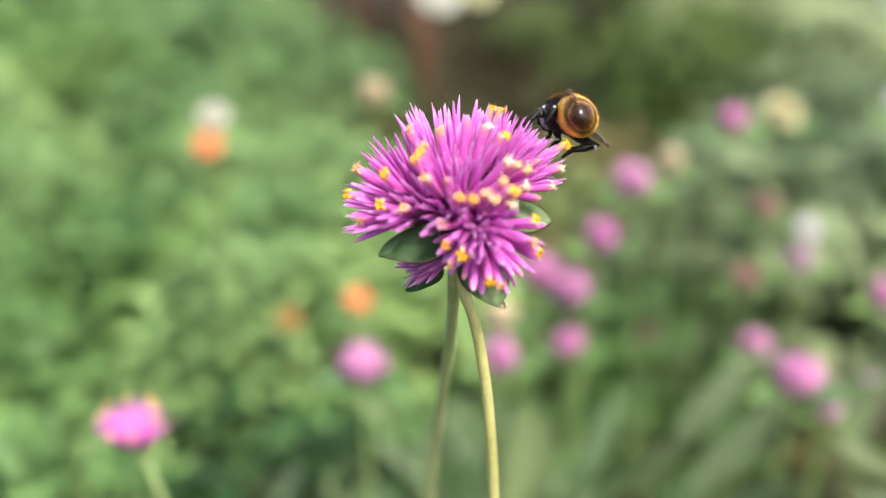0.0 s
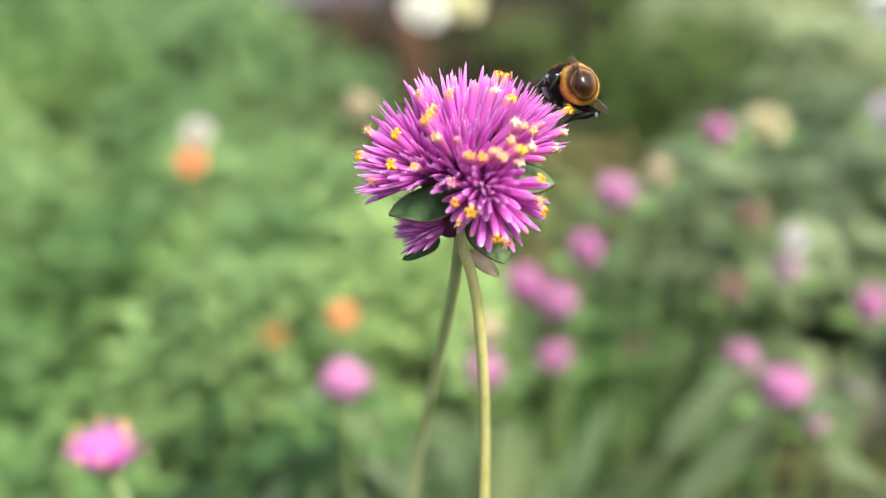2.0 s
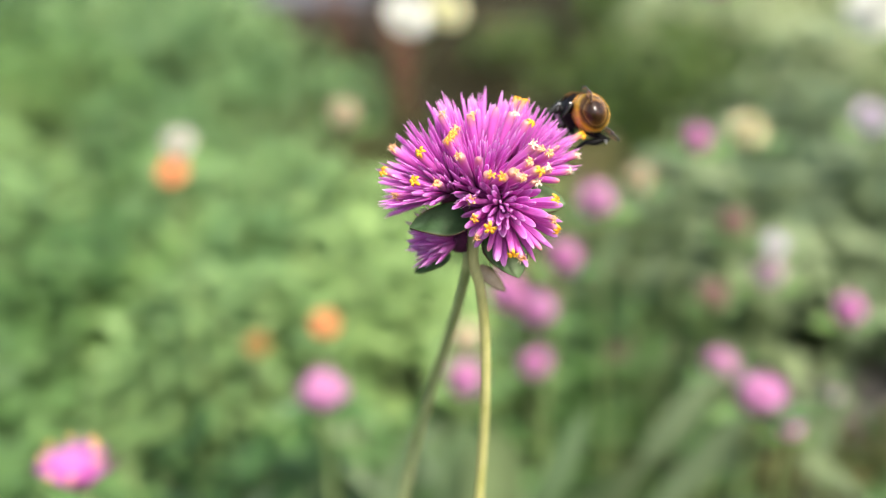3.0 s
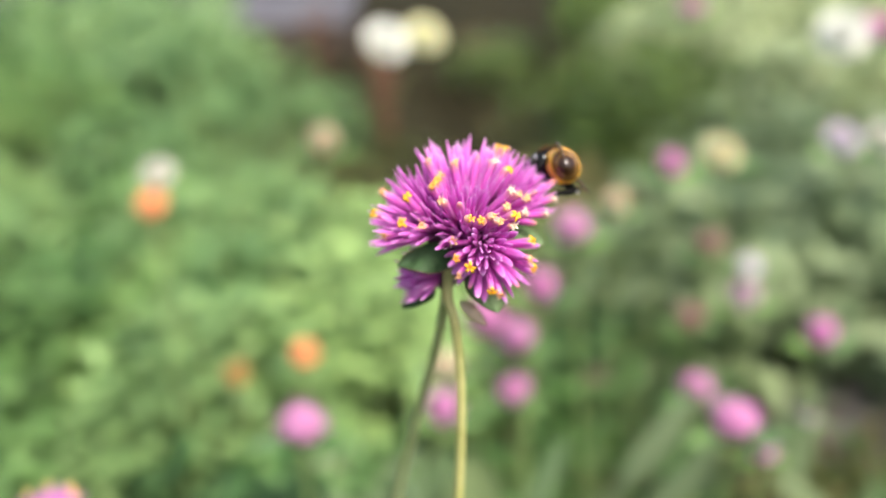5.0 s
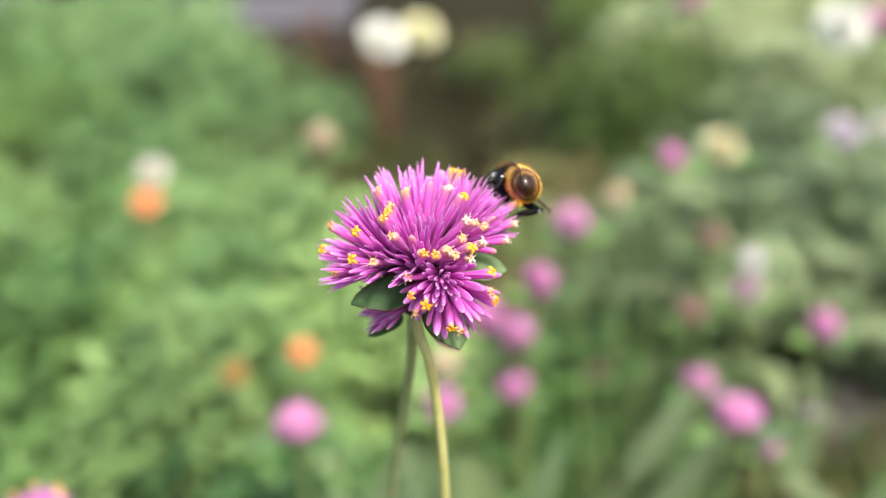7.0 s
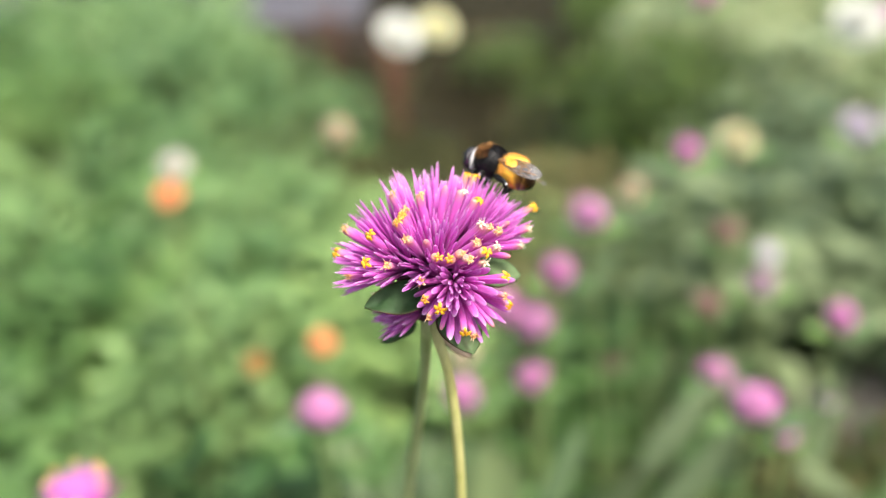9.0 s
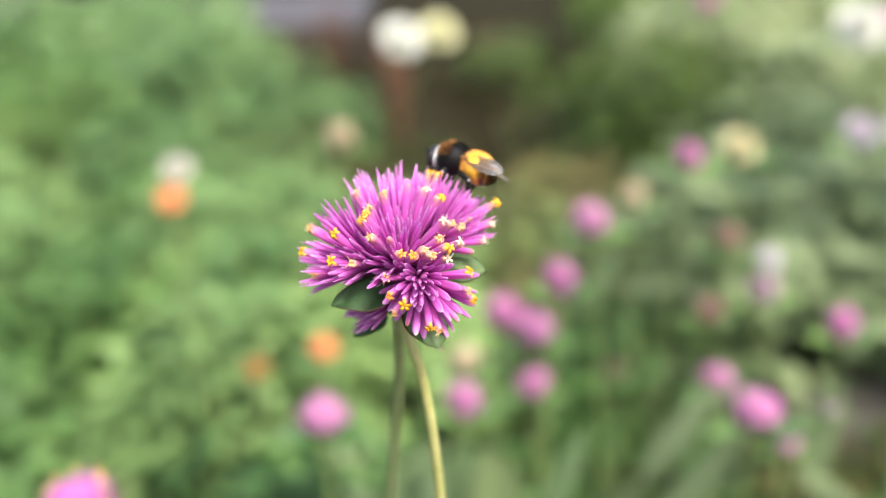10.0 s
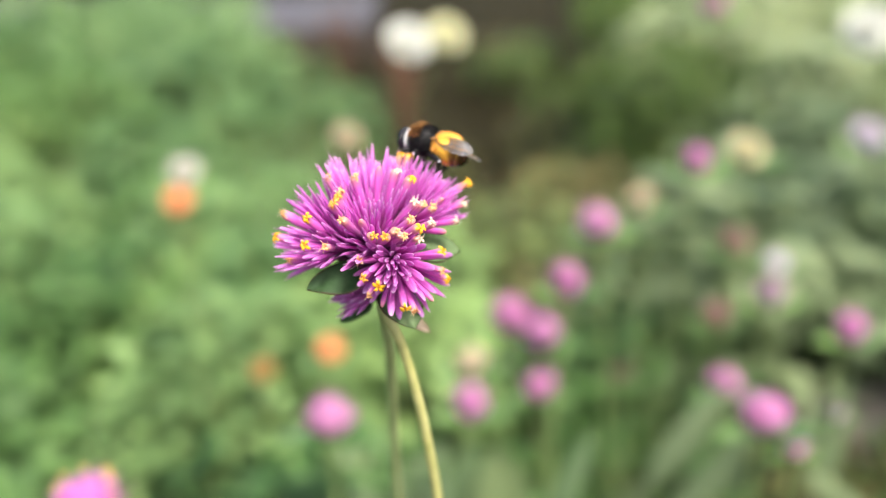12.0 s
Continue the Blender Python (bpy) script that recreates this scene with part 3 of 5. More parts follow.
def build_main_flower():
    rng = random.Random(11)
    flower = thing("globe_amaranth", BASE.copy(), "magenta globe amaranth with yellow star florets on a pale stem", "flower", "globe amaranth flowers")
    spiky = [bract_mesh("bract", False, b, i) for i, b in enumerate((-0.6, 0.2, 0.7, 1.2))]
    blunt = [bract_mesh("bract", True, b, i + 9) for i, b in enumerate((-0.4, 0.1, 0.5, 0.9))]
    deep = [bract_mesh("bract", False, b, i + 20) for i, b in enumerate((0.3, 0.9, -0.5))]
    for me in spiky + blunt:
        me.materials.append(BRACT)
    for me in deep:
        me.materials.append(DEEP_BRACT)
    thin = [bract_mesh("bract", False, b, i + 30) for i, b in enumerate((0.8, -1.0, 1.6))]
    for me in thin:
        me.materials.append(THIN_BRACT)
    tubes = [tube_mesh(i) for i in range(3)]
    buds = [tube_mesh(i + 3, True) for i in range(2)]
    tall_tubes = [tube_mesh(i + 5) for i in range(2)]
    for me in tall_tubes:
        for v in me.vertices:
            v.co.x, v.co.y = v.co.x * 0.74, v.co.y * 0.74
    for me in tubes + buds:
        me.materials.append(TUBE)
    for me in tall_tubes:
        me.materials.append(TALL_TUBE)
    stars = {}
    for key, mat, ragged in (("y", STAR_YELLOW, False), ("o", STAR_ORANGE, False), ("p", STAR_PALE, True), ("d", STAR_DRY, True)):
        stars[key] = [star_mesh(40 + i, ragged) for i in range(4)]
        for me in stars[key]:
            me.materials.append(mat)

    def head(at, radii, label):
        m = TO_BASE @ Matrix.Translation(at)
        ob = part("flower_head", ball(*(0.001 * r for r in radii), seg=16, rows=10), CORE, flower, label, m)
        return ob, m.inverted() @ TO_BASE

    def add_bract(parent, inv, meshes, foot, way, length, width, x_to):
        me = rng.choice(meshes)
        twist = pose(0, 0, 0, 0, 0, rng.gauss(0, 24))
        part_of("bract", me, None, parent, "", inv @ aim(foot, way, x_to) @ twist @ Matrix.Diagonal((width, width, length, 1)))

    def fan(axis):
        """Two directions square to an axis."""
        side = axis.cross(Vector((0, 0, 1))).normalized()
        return side, axis.cross(side)

    front_way = Vector((0.18, -0.9, -0.38)).normalized()
    # the large head: apex up and towards the viewer, long bracts that rise round it
    centre = mm(-0.3, 1.2, -2.8)
    axis = Vector((0.02, -0.50, 0.86)).normalized()
    main, inv = head(centre, (4.4, 4.4, 4.2), "large spiky magenta flower head")
    right, fore = fan(axis)
    n = 700
    for i in range(n):
        c = 1 - (i + 0.5) / n * 1.30
        theta, phi = math.acos(max(-1, c)) + rng.uniform(-0.07, 0.07), i * 2.399963 + rng.uniform(-0.14, 0.14)
        way = axis * math.cos(theta) + (right * math.cos(phi) + fore * math.sin(phi)) * math.sin(theta)
        if way.z < -0.28 or way.angle(front_way) < 0.40 or (way.y > 0.6 and i % 2):
            continue
        # to the sides the two smaller heads take over
        if (way.x < -0.44 and way.z < 0.84) or (way.x > 0.46 and way.z < 0.80):
            continue
        length = 7.6 + 6.2 * min(1, theta / 0.6) ** 1.3
        if way.y < -0.35:
            length *= 1 - 0.30 * min(1, (-0.35 - way.y) / 0.5)
        length *= rng.uniform(0.90, 1.07) * (1 + 0.06 * noise.noise(way * 2.3 + Vector((7, 1, 3))))
        if theta < 0.45:
            width = rng.uniform(0.5, 0.72)
        else:
            width = rng.uniform(0.48, 0.88)
        if i % 4 == 0 and way.y < 0.2:
            off = (way + Vector((rng.gauss(0, 0.06), rng.gauss(0, 0.06), rng.gauss(0, 0.06)))).normalized()
            add_bract(main, inv, thin, centre + off * 0.0028, off, length * rng.uniform(0.62, 0.92) * 0.001, rng.uniform(0.24, 0.42) * 0.001, axis.cross(off))
        add_bract(main, inv, blunt if theta < 0.5 else spiky + blunt[:2], centre + way * 0.0028, way, length * 0.001, width * 0.001, axis.cross(way))

    # two side heads that lean out of the same base
    for at, out, label, count, spread, reach, width in (
        (mm(-4.2, 1.0, -2.6), (-0.86, -0.44, 0.24), "magenta side head leaning out with long straight bracts", 200, 0.60, (8.8, 11.4), (0.5, 0.9)),
        (mm(4.4, 2.4, 0.4), (0.72, -0.26, 0.62), "magenta side head with finer bracts", 200, 0.46, (8.4, 10.8), (0.46, 0.82)),
    ):
        out = Vector(out).normalized()
        side, inv_s = head(at, (2.6, 2.6, 2.6), label)
        a, b = fan(out)
        for i in range(count):
            theta, phi = math.acos(1 - (i + 0.5) / count * spread) + rng.uniform(-0.06, 0.06), i * 2.399963 + rng.uniform(-0.2, 0.2)
            way = out * math.cos(theta) + (a * math.cos(phi) + b * math.sin(phi)) * math.sin(theta)
            if way.angle(front_way) < 0.46 or way.z < -0.34 and way.x < 0 or way.z < 0.06 and way.x > 0:
                continue
            length = rng.uniform(*reach) * (1 + 0.10 * noise.noise(way * 3.0 + Vector((2, 9, 5)))) * (0.88 + 0.12 * min(1, theta / 0.4))
            if way.y < -0.6:
                length *= 0.82
            elif way.x > 0 and way.z < 0.3:
                length *= 0.88
            if i % 4 == 0:
                add_bract(side, inv_s, thin, at + way * 0.0016, (way + Vector((0.05, -0.04, 0.05))).normalized(), length * 0.0008, 0.00034, out.cross(way))
            add_bract(side, inv_s, spiky + blunt[1:], at + way * 0.0016, way, length * 0.001, rng.uniform(*width) * 0.001, out.cross(way))

    # the smaller head that faces the viewer
    low = mm(2.7, -3.2, -4.4)
    look_way = Vector((0.03, -0.95, -0.12)).normalized()
    front, inv_f = head(low, (2.6, 2.6, 2.6), "smaller blunt-petalled head facing outwards")
    fr, fu = fan(look_way)
    for count, theta, spread, full, width in ((1, 0.0, 0.02, 9.4, 0.8), (5, 0.09, 0.02, 9.5, 0.8), (8, 0.18, 0.03, 9.2, 0.85), (11, 0.29, 0.04, 8.7, 0.9), (12, 0.43, 0.05, 8.0, 1.0), (12, 0.72, 0.09, 7.7, 1.25), (17, 1.02, 0.12, 8.2, 1.05), (24, 1.32, 0.16, 8.9, 1.1)):
        for k in range(count):
            phi = 2 * math.pi * (k + rng.uniform(-0.25, 0.25)) / count + theta * 5
            th, length = theta + rng.uniform(-spread, spread), full
            way = look_way * math.cos(th) + (fr * math.cos(phi) + fu * math.sin(phi)) * math.sin(th)
            if theta > 0.7 and (way.z > 0.45 or (way.x > 0.7 and way.z > 0.22)):
                continue
            if way.x < -0.45 and theta > 0.9:
                length *= 0.74
            add_bract(front, inv_f, blunt if rng.random() < 0.75 else spiky, low + way * 0.0008, way, length * rng.uniform(0.88, 1.08) * 0.001, width * rng.uniform(0.8, 1.1) * 0.001, look_way.cross(way))
    # the small head behind and below
    back = mm(-0.4, 4.5, -8.2)
    back_way = Vector((-0.95, -0.15, -0.17)).normalized()
    rear, inv_r = head(back, (2.2, 2.0, 2.2), "small purple side head half hidden behind the others")
    br, bu = fan(back_way)
    for i in range(72):
        th, phi = math.acos(1 - (i + 0.5) / 72 * 0.36), i * 2.399963
        way = back_way * math.cos(th) + (br * math.cos(phi) + bu * math.sin(phi)) * math.sin(th)
        if way.z < -0.62:
            continue
        add_bract(rear, inv_r, deep, back + way * 0.0010, way, rng.uniform(6.0, 8.6) * (1.0 - 0.12 * abs(way.y)) * 0.001, rng.uniform(0.7, 1.15) * 0.001, back_way.cross(way))

    # florets: the mouth's place and kind
    mouths = [
        (-15.1, -3.0, -0.2, "y"), (-9.7, -8.0, 2.3, "y"), (-10.4, -6.5, -1.7, "y"), (-7.3, -8.5, -2.2, "p"), (-13.2, -3.5, -3.7, "p"), (-6.5, -3.5, 8.7, "p"),
        (-5.7, -8.0, 4.2, "o"), (-5.1, -7.0, 5.2, "o"), (-4.5, -6.5, 6.1, "p"), (-4.5, -11.5, 1.5, "p"), (-1.9, -12.0, 1.3, "b"), (-2.2, -6.0, 8.3, "p"),
        (1.1, -5.0, 9.9, "b"), (4.9, -1.5, 11.9, "t"), (6.2, -1.0, 11.7, "t"), (6.3, -6.5, 7.4, "y"), (4.1, -5.0, 8.9, "d"), (7.9, -8.6, 3.3, "p"),
        (9.0, -7.6, 3.0, "p"), (6.3, -9.5, 3.8, "d"), (5.5, -11.5, 1.1, "p"), (6.9, -13.0, -0.4, "y"), (3.6, -13.0, -0.7, "p"), (4.6, -13.2, -1.4, "p"),
        (1.7, -12.6, -1.3, "o"), (0.2, -12.4, -1.1, "o"), (14.3, -1.0, 3.6, "d"), (12.8, -3.5, 1.0, "d"), (15.3, 0.5, 7.1, "g"), (10.7, -5.0, 4.5, "b"),
        (8.7, -9.0, 0.6, "d"), (-13.8, -2.5, 3.6, "p"), (10.9, -5.0, -0.7, "b"),
    ]
    lower = [(-2.3, -9.6, -4.5, "p"), (-1.7, -9.8, -7.1, "o"), (0.4, -11.0, -8.4, "y"), (4.1, -8.0, -11.9, "y"), (5.5, -7.0, -12.3, "p"), (0.6, -6.5, -11.7, "b"),
             (10.1, -7.5, -3.9, "y"), (9.9, -7.5, -6.7, "p"), (10.7, -6.0, -8.1, "y"), (8.4, -7.0, -11.1, "b"), (-1.1, -8.0, -9.7, "p"), (6.7, -12.0, -1.9, "d")]

    def add_floret(x, y, z, key, source, length):
        mouth = mm(x, y, z)
        way = (mouth - source).normalized()
        reach = min((mouth - source).length * 0.92, length)
        m = TO_BASE @ aim(mouth - way * reach, way, (0.2, 0.4, 0.9), (reach, reach, reach))
        ob = part_of("floret", rng.choice(buds if key == "b" else tall_tubes if key in "tg" else tubes), None, flower, "", m)
        if key == "b":
            return
        tall = key == "t"
        key = "y" if key in "tg" else key
        s = {"y": 1.6, "o": 1.38, "p": 1.4, "d": 1.35}[key] * (0.8 if tall else rng.uniform(0.85, 1.1)) * 0.001
        star = part_of("star", rng.choice(stars[key]), None, ob, {"y": "golden yellow star", "o": "orange star", "p": "withered peach star", "d": "dry white star"}[key], None, True)
        star.matrix_basis = m.inverted() @ TO_BASE @ aim(mouth, way + Vector((rng.uniform(-0.25, 0.25), 0.0 if tall else -0.45, rng.uniform(-0.25, 0.25))), (rng.random(), rng.random(), 0.5), (s, s, s))

    for x, y, z, key in mouths:
        add_floret(x, y, z, key, mm(-4.2, 1.0, -2.6) if x < -7 else mm(4.4, 2.4, 0.4) if x > 8.8 else centre, 0.0115)
    for x, y, z, key in lower:
        add_floret(x, y, z, key, low, 0.0085)

    # leaves below the heads
    for at, way, face, ln, wd, curl, name in (
        (mm(-1.3, -1.2, -6.4), (-0.95, -0.22, -0.15), (0.0, -0.90, 0.44), 9.8, 5.8, 0.10, "dark green leaf under the flower head"),
        (mm(2.0, -1.0, -7.6), (0.36, -0.22, -0.86), (0.15, -0.95, 0.2), 9.0, 7.2, -0.12, "green leaf with a reddish edge"),
        (mm(5.0, 0.5, -3.2), (0.97, 0.1, 0.05), (-0.1, -0.72, 0.66), 8.6, 7.6, 0.15, "pale green leaf under the flower head, light put into its colour"),
        (mm(2.4, 5.4, -12.4), (0.78, 0.0, -0.62), (0.1, -0.95, 0.1), 6.2, 2.4, 0.1, "dry pinkish-brown leaf tip"),
        (mm(-2.0, 5.0, -10.4), (-0.82, 0.1, -0.52), (0.3, -0.9, -0.2), 6.6, 2.6, 0.08, "brownish green leaf"),
    ):
        bm = blade_bm(ln * 0.001, wd * 0.001, curl, 0.22, 10, 0.6, 0.75)
        z = Vector(way).normalized()
        behind = "brownish" in name or "dry" in name
        part("leaf", bm, DRY_INVOLUCRE if "dry" in name else PALE_INVOLUCRE if "pale" in name or "reddish" in name else INVOLUCRE, rear if behind else flower, name, (inv_r if behind else TO_BASE) @ aim(at, z, (-Vector(face)).cross(z)))

    # stems: each hangs below the heads and bends on its own as the flower sways
    def stem(points, radii, mat, label, pin=1):
        line = smooth_line(points, 6)
        k = len(line) - 1
        rad = [float(np.interp(i / k * (len(radii) - 1), range(len(radii)), radii)) for i in range(k + 1)]
        pivot = Vector(points[pin])
        m = TO_BASE @ Matrix.Translation(pivot)
        return part("stem", tube([p - pivot for p in line], rad, 12), mat, flower, label, m), m

    rest = [(0.0075, 0.0430, -0.0960), (0.0085, 0.0800, -0.1750), (0.0095, 0.1400, -0.3000), (0.0100, 0.2000, -0.4260), (0.0102, 0.2587, -0.5509)]
    one = stem([(0.0006, 0.0022, -0.0075), (0.0009, 0.0036, -0.0130), (0.0024, 0.0046, -0.0173), (0.0039, 0.0081, -0.0244), (0.0052, 0.0141, -0.0349), (0.0062, 0.0221, -0.0489), (0.0068, 0.0310, -0.0690)] + rest,
               [0.00095, 0.00088, 0.00084, 0.00086, 0.00088, 0.0009, 0.00092, 0.001, 0.0011, 0.0012, 0.0014, 0.0016], STEM, "pale yellow-green downy stem")
    rest = [(-0.0058, 0.1020, -0.1010), (-0.0050, 0.1260, -0.1650), (-0.0030, 0.1760, -0.2900), (-0.0010, 0.2260, -0.4150), (-0.0003, 0.2774, -0.5426)]
    two = stem([(-0.0005, 0.0050, -0.0070), (-0.0006, 0.0056, -0.0090), (-0.0005, 0.0075, -0.0131), (-0.0007, 0.0230, -0.0217), (-0.0028, 0.0530, -0.0419), (-0.0048, 0.0800, -0.0652)] + rest,
               [0.0008, 0.0008, 0.00085, 0.00095, 0.00105, 0.00115, 0.0012, 0.0013, 0.0013, 0.0014, 0.0016], STEM_BACK, "thin green side stem")
    return flower, one, two, (rear, TO_BASE @ Matrix.Translation(back))


MAIN_FLOWER, STEM_ONE, STEM_TWO, SIDE_HEAD = build_main_flower()


# ---- the hover fly, head towards +y, back up ----
def hairs(name, count, rng, place, length, width):
    feet, tips = [], []
    for _ in range(count):
        p, nrm = place(rng)
        way = (nrm + Vector((rng.uniform(-0.5, 0.5), rng.uniform(-0.9, 0.1), rng.uniform(-0.4, 0.5)))).normalized()
        feet.append(p)
        tips.append(p + way * length * rng.uniform(0.6, 1.15))
    return spikes_mesh(name, feet, tips, width)


def build_bee():
    rng = random.Random(3)
    black, n, l, s = material("black_shell", 0.55)
    nz = noise_out(n, l, 1500, 4)
    r = ramp(n, [(0.3, (0.002, 0.002, 0.002)), (0.7, (0.010, 0.009, 0.008))])
    l.new(nz, r.inputs[0])
    l.new(r.outputs[0], s.inputs["Base Color"])
    bump(n, l, s, nz, 0.3, 0.0001)
    s.inputs["Specular IOR Level"].default_value = 0.22

    shell, n, l, s = material("banded_abdomen_shell", 0.22)
    tc, sep = n.new("ShaderNodeTexCoord"), n.new("ShaderNodeSeparateXYZ")
    l.new(tc.outputs["Object"], sep.inputs[0])
    wob = noise_out(n, l, 300, 5)

    def sum_of(a, gain, b, lift):
        """a * gain + b, or + lift where there is no b."""
        mt = n.new("ShaderNodeMath")
        mt.operation = "MULTIPLY_ADD"
        l.new(a, mt.inputs[0])
        mt.inputs[1].default_value = gain
        if b is None:
            mt.inputs[2].default_value = lift
        else:
            l.new(b, mt.inputs[2])
        return mt.outputs[0]

    # along the body, from the tail (0) to the waist (1); the bands bow towards the back and waver
    along = sum_of(sep.outputs["Y"], 135.0, None, 0.42)
    along = sum_of(sep.outputs["Z"], -24.0, along, 0)
    along = sum_of(wob, 0.24, along, 0)
    r = ramp(n, [(0.0, (0.020, 0.010, 0.005)), (0.11, (0.032, 0.015, 0.006)), (0.17, (0.11, 0.050, 0.012)), (0.20, (0.26, 0.150, 0.040)), (0.23, (0.075, 0.034, 0.009)), (0.29, (0.20, 0.10, 0.016)), (0.37, (0.88, 0.48, 0.050)), (1.0, (0.84, 0.41, 0.055))])
    l.new(along, r.inputs[0])
    fine = noise_out(n, l, 1700, 3, 0.6, "Object", (1, 0.25, 1))
    rr = ramp(n, [(0.3, (0.62, 0.58, 0.5)), (0.65, (1.0, 1.0, 1.0))])
    l.new(fine, rr.inputs[0])
    l.new(mixed(n, l, "MULTIPLY", 0.8, r.outputs[0], rr.outputs[0]), s.inputs["Base Color"])
    bump(n, l, s, fine, 0.5, 0.00010)
    s.inputs["Specular IOR Level"].default_value = 0.34
    gloss = ramp(n, [(0.32, (0.17, 0.17, 0.17)), (0.48, (0.38, 0.38, 0.38))])
    l.new(along, gloss.inputs[0])
    l.new(gloss.outputs[0], s.inputs["Roughness"])

    gold = mottled("golden_hair", (0.78, 0.36, 0.05), (0.93, 0.55, 0.16), 600, 0.6)
    brown = mottled("brown_hair", (0.20, 0.08, 0.02), (0.50, 0.24, 0.06), 600, 0.7)
    dark = mottled("black_hair", (0.003, 0.003, 0.003), (0.012, 0.010, 0.009), 600, 0.7, shine=0.2)
    white = mottled("whitish_dust", (0.36, 0.36, 0.37), (0.66, 0.66, 0.66), 900, 0.7)
    eye_m = mottled("dark_compound_eye", (0.004, 0.003, 0.003), (0.018, 0.013, 0.012), 2500, 0.25)

    rim_m = mottled("pale_wing_edge", (0.16, 0.15, 0.14), (0.36, 0.35, 0.33), 900, 0.4)
    wing_m, n, l, s = material("smoky_wing", 0.16)
    vein = noise_out(n, l, 500, 3, 0.6, "Object", (1, 3, 1))
    r = ramp(n, [(0.35, (0.07, 0.062, 0.054)), (0.65, (0.32, 0.31, 0.30))])
    l.new(vein, r.inputs[0])
    tc, sep = n.new("ShaderNodeTexCoord"), n.new("ShaderNodeSeparateXYZ")
    l.new(tc.outputs["Object"], sep.inputs[0])
    root = n.new("ShaderNodeMapRange")
    l.new(sep.outputs["Y"], root.inputs[0])
    root.inputs[1].default_value, root.inputs[2].default_value = -0.0068, -0.003
    l.new(mixed(n, l, "MIX", root.outputs[0], r.outputs[0], (0.045, 0.035, 0.028)), s.inputs["Base Color"])
    clear, mx = n.new("ShaderNodeBsdfTransparent"), n.new("ShaderNodeMixShader")
    mx.inputs[0].default_value = 0.54
    l.new(s.outputs[0], mx.inputs[2])
    l.new(clear.outputs[0], mx.inputs[1])
    l.new(mx.outputs[0], n["Material Output"].inputs["Surface"])

    bee = thing("hover_fly", Matrix.Identity(4), "furry black and golden orange hover fly clinging to the flower head", "insect")

    # thorax with scutellum
    thorax = part("thorax", ball(0.0027, 0.0028, 0.0026, (0, 0.0016, 0.0002), 24, 14), black, bee, "black thorax with brown fur")

    def on_thorax(rg):
        while True:
            v = Vector((rg.gauss(0, 1), rg.gauss(0, 1), rg.gauss(0, 1))).normalized()
            if v.z > -0.3:
                return Vector((v.x * 0.0027, v.y * 0.0028 + 0.0016, v.z * 0.0026 + 0.0002)), v

    def fur_front(rg):
        while True:
            p, v = on_thorax(rg)
            if v.y > 0.1 and v.z > 0.05:
                return p, v

    part_of("fur", hairs("fur", 1300, rng, fur_front, 0.0008, 0.000025), brown, thorax, "rusty brown fur collar", None, False)
    part_of("fur", hairs("fur", 1700, rng, on_thorax, 0.0007, 0.000025), dark, thorax, "black fur", None, False)
    part("scutellum", ball(0.0014, 0.0008, 0.0007, (0, -0.0007, 0.0016), 14, 8), black, thorax)

    # abdomen: broad, blunt behind, its tail end dark
    def belly(c):
        k = 1 - 0.22 * max(0, -c.y / 0.0036) ** 2
        return Vector((c.x * k, c.y, c.z * k - 0.15 * (c.y + 0.001) ** 2 * 100))

    abdomen = part("abdomen", ball(0.0032, 0.0037, 0.0026, (0, 0, 0), 36, 24, belly), shell, bee, "golden orange abdomen with a glossy dark brown end", pose(0, -0.0029, -0.0004, 24, 0, -14))

    def on_belly(low, high):
        def place(rg):
            while True:
                v = Vector((rg.gauss(0, 1), rg.gauss(0, 1), rg.gauss(0, 1))).normalized()
                p = belly(Vector((v.x * 0.0032, v.y * 0.0037, v.z * 0.0026)))
                if low < p.y + 0.24 * p.z < high:
                    return p, v
        return place

    part_of("fur", hairs("fur", 1900, rng, on_belly(0.0005, 0.0034), 0.00040, 0.000018), gold, abdomen, "golden fur", None, False)
    for y in (0.0006,):
        k = math.sqrt(1 - (y / 0.0037) ** 2)
        ring = [belly(Vector((math.cos(a) * 0.0032 * k * 1.004, y, math.sin(a) * 0.0026 * k * 1.004))) for a in (2 * math.pi * i / 28 for i in range(29))]
        part("segment_edge", tube(ring, 0.000035, 5), brown, abdomen)

    # head: two large dark eyes before a whitish rim
    head = part("head", ball(0.0021, 0.0005, 0.0019, (0, 0.0044, 0.0), 22, 12), white, bee, "whitish dusted rim of the head")
    for sx in (-1, 1):
        part("eye", ball(0.0012, 0.0010, 0.0018, (sx * 0.0009, 0.0050, 0.0), 18, 12), eye_m, head, "large dark compound eye")
        part("antenna", tube(smooth_line([(sx * 0.0002, 0.0056, 0.0004), (sx * 0.0003, 0.0062, 0.0007), (sx * 0.0004, 0.0066, 0.0005)], 3), 0.0001, 6), black, head)
    part("face", ball(0.0006, 0.0006, 0.0012, (0, 0.0055, -0.0006), 12, 8), black, head)

    # wings folded back along the sides, like a steep roof
    def fold(sx, back, wide):
        """The pose of a wing whose length runs to back and whose front edge lies to wide."""
        y = -Vector(back).normalized()
        x = Vector(wide) * sx
        x = (x - y * x.dot(y)).normalized()
        return Matrix.Translation(mm(sx * 2.0, 0.6, 0.7)) @ Matrix((x, y, x.cross(y))).transposed().to_4x4()

    spread_wing = {-1: fold(-1, (-0.26, -0.92, -0.30), (-0.95, 0.25, 0.12)), 1: fold(1, (0.29, -0.94, -0.165), (0.95, 0.25, 0.2))}
    closed_wing = fold(-1, (-0.24, -0.96, -0.12), (-0.45, 0.1, -0.88))
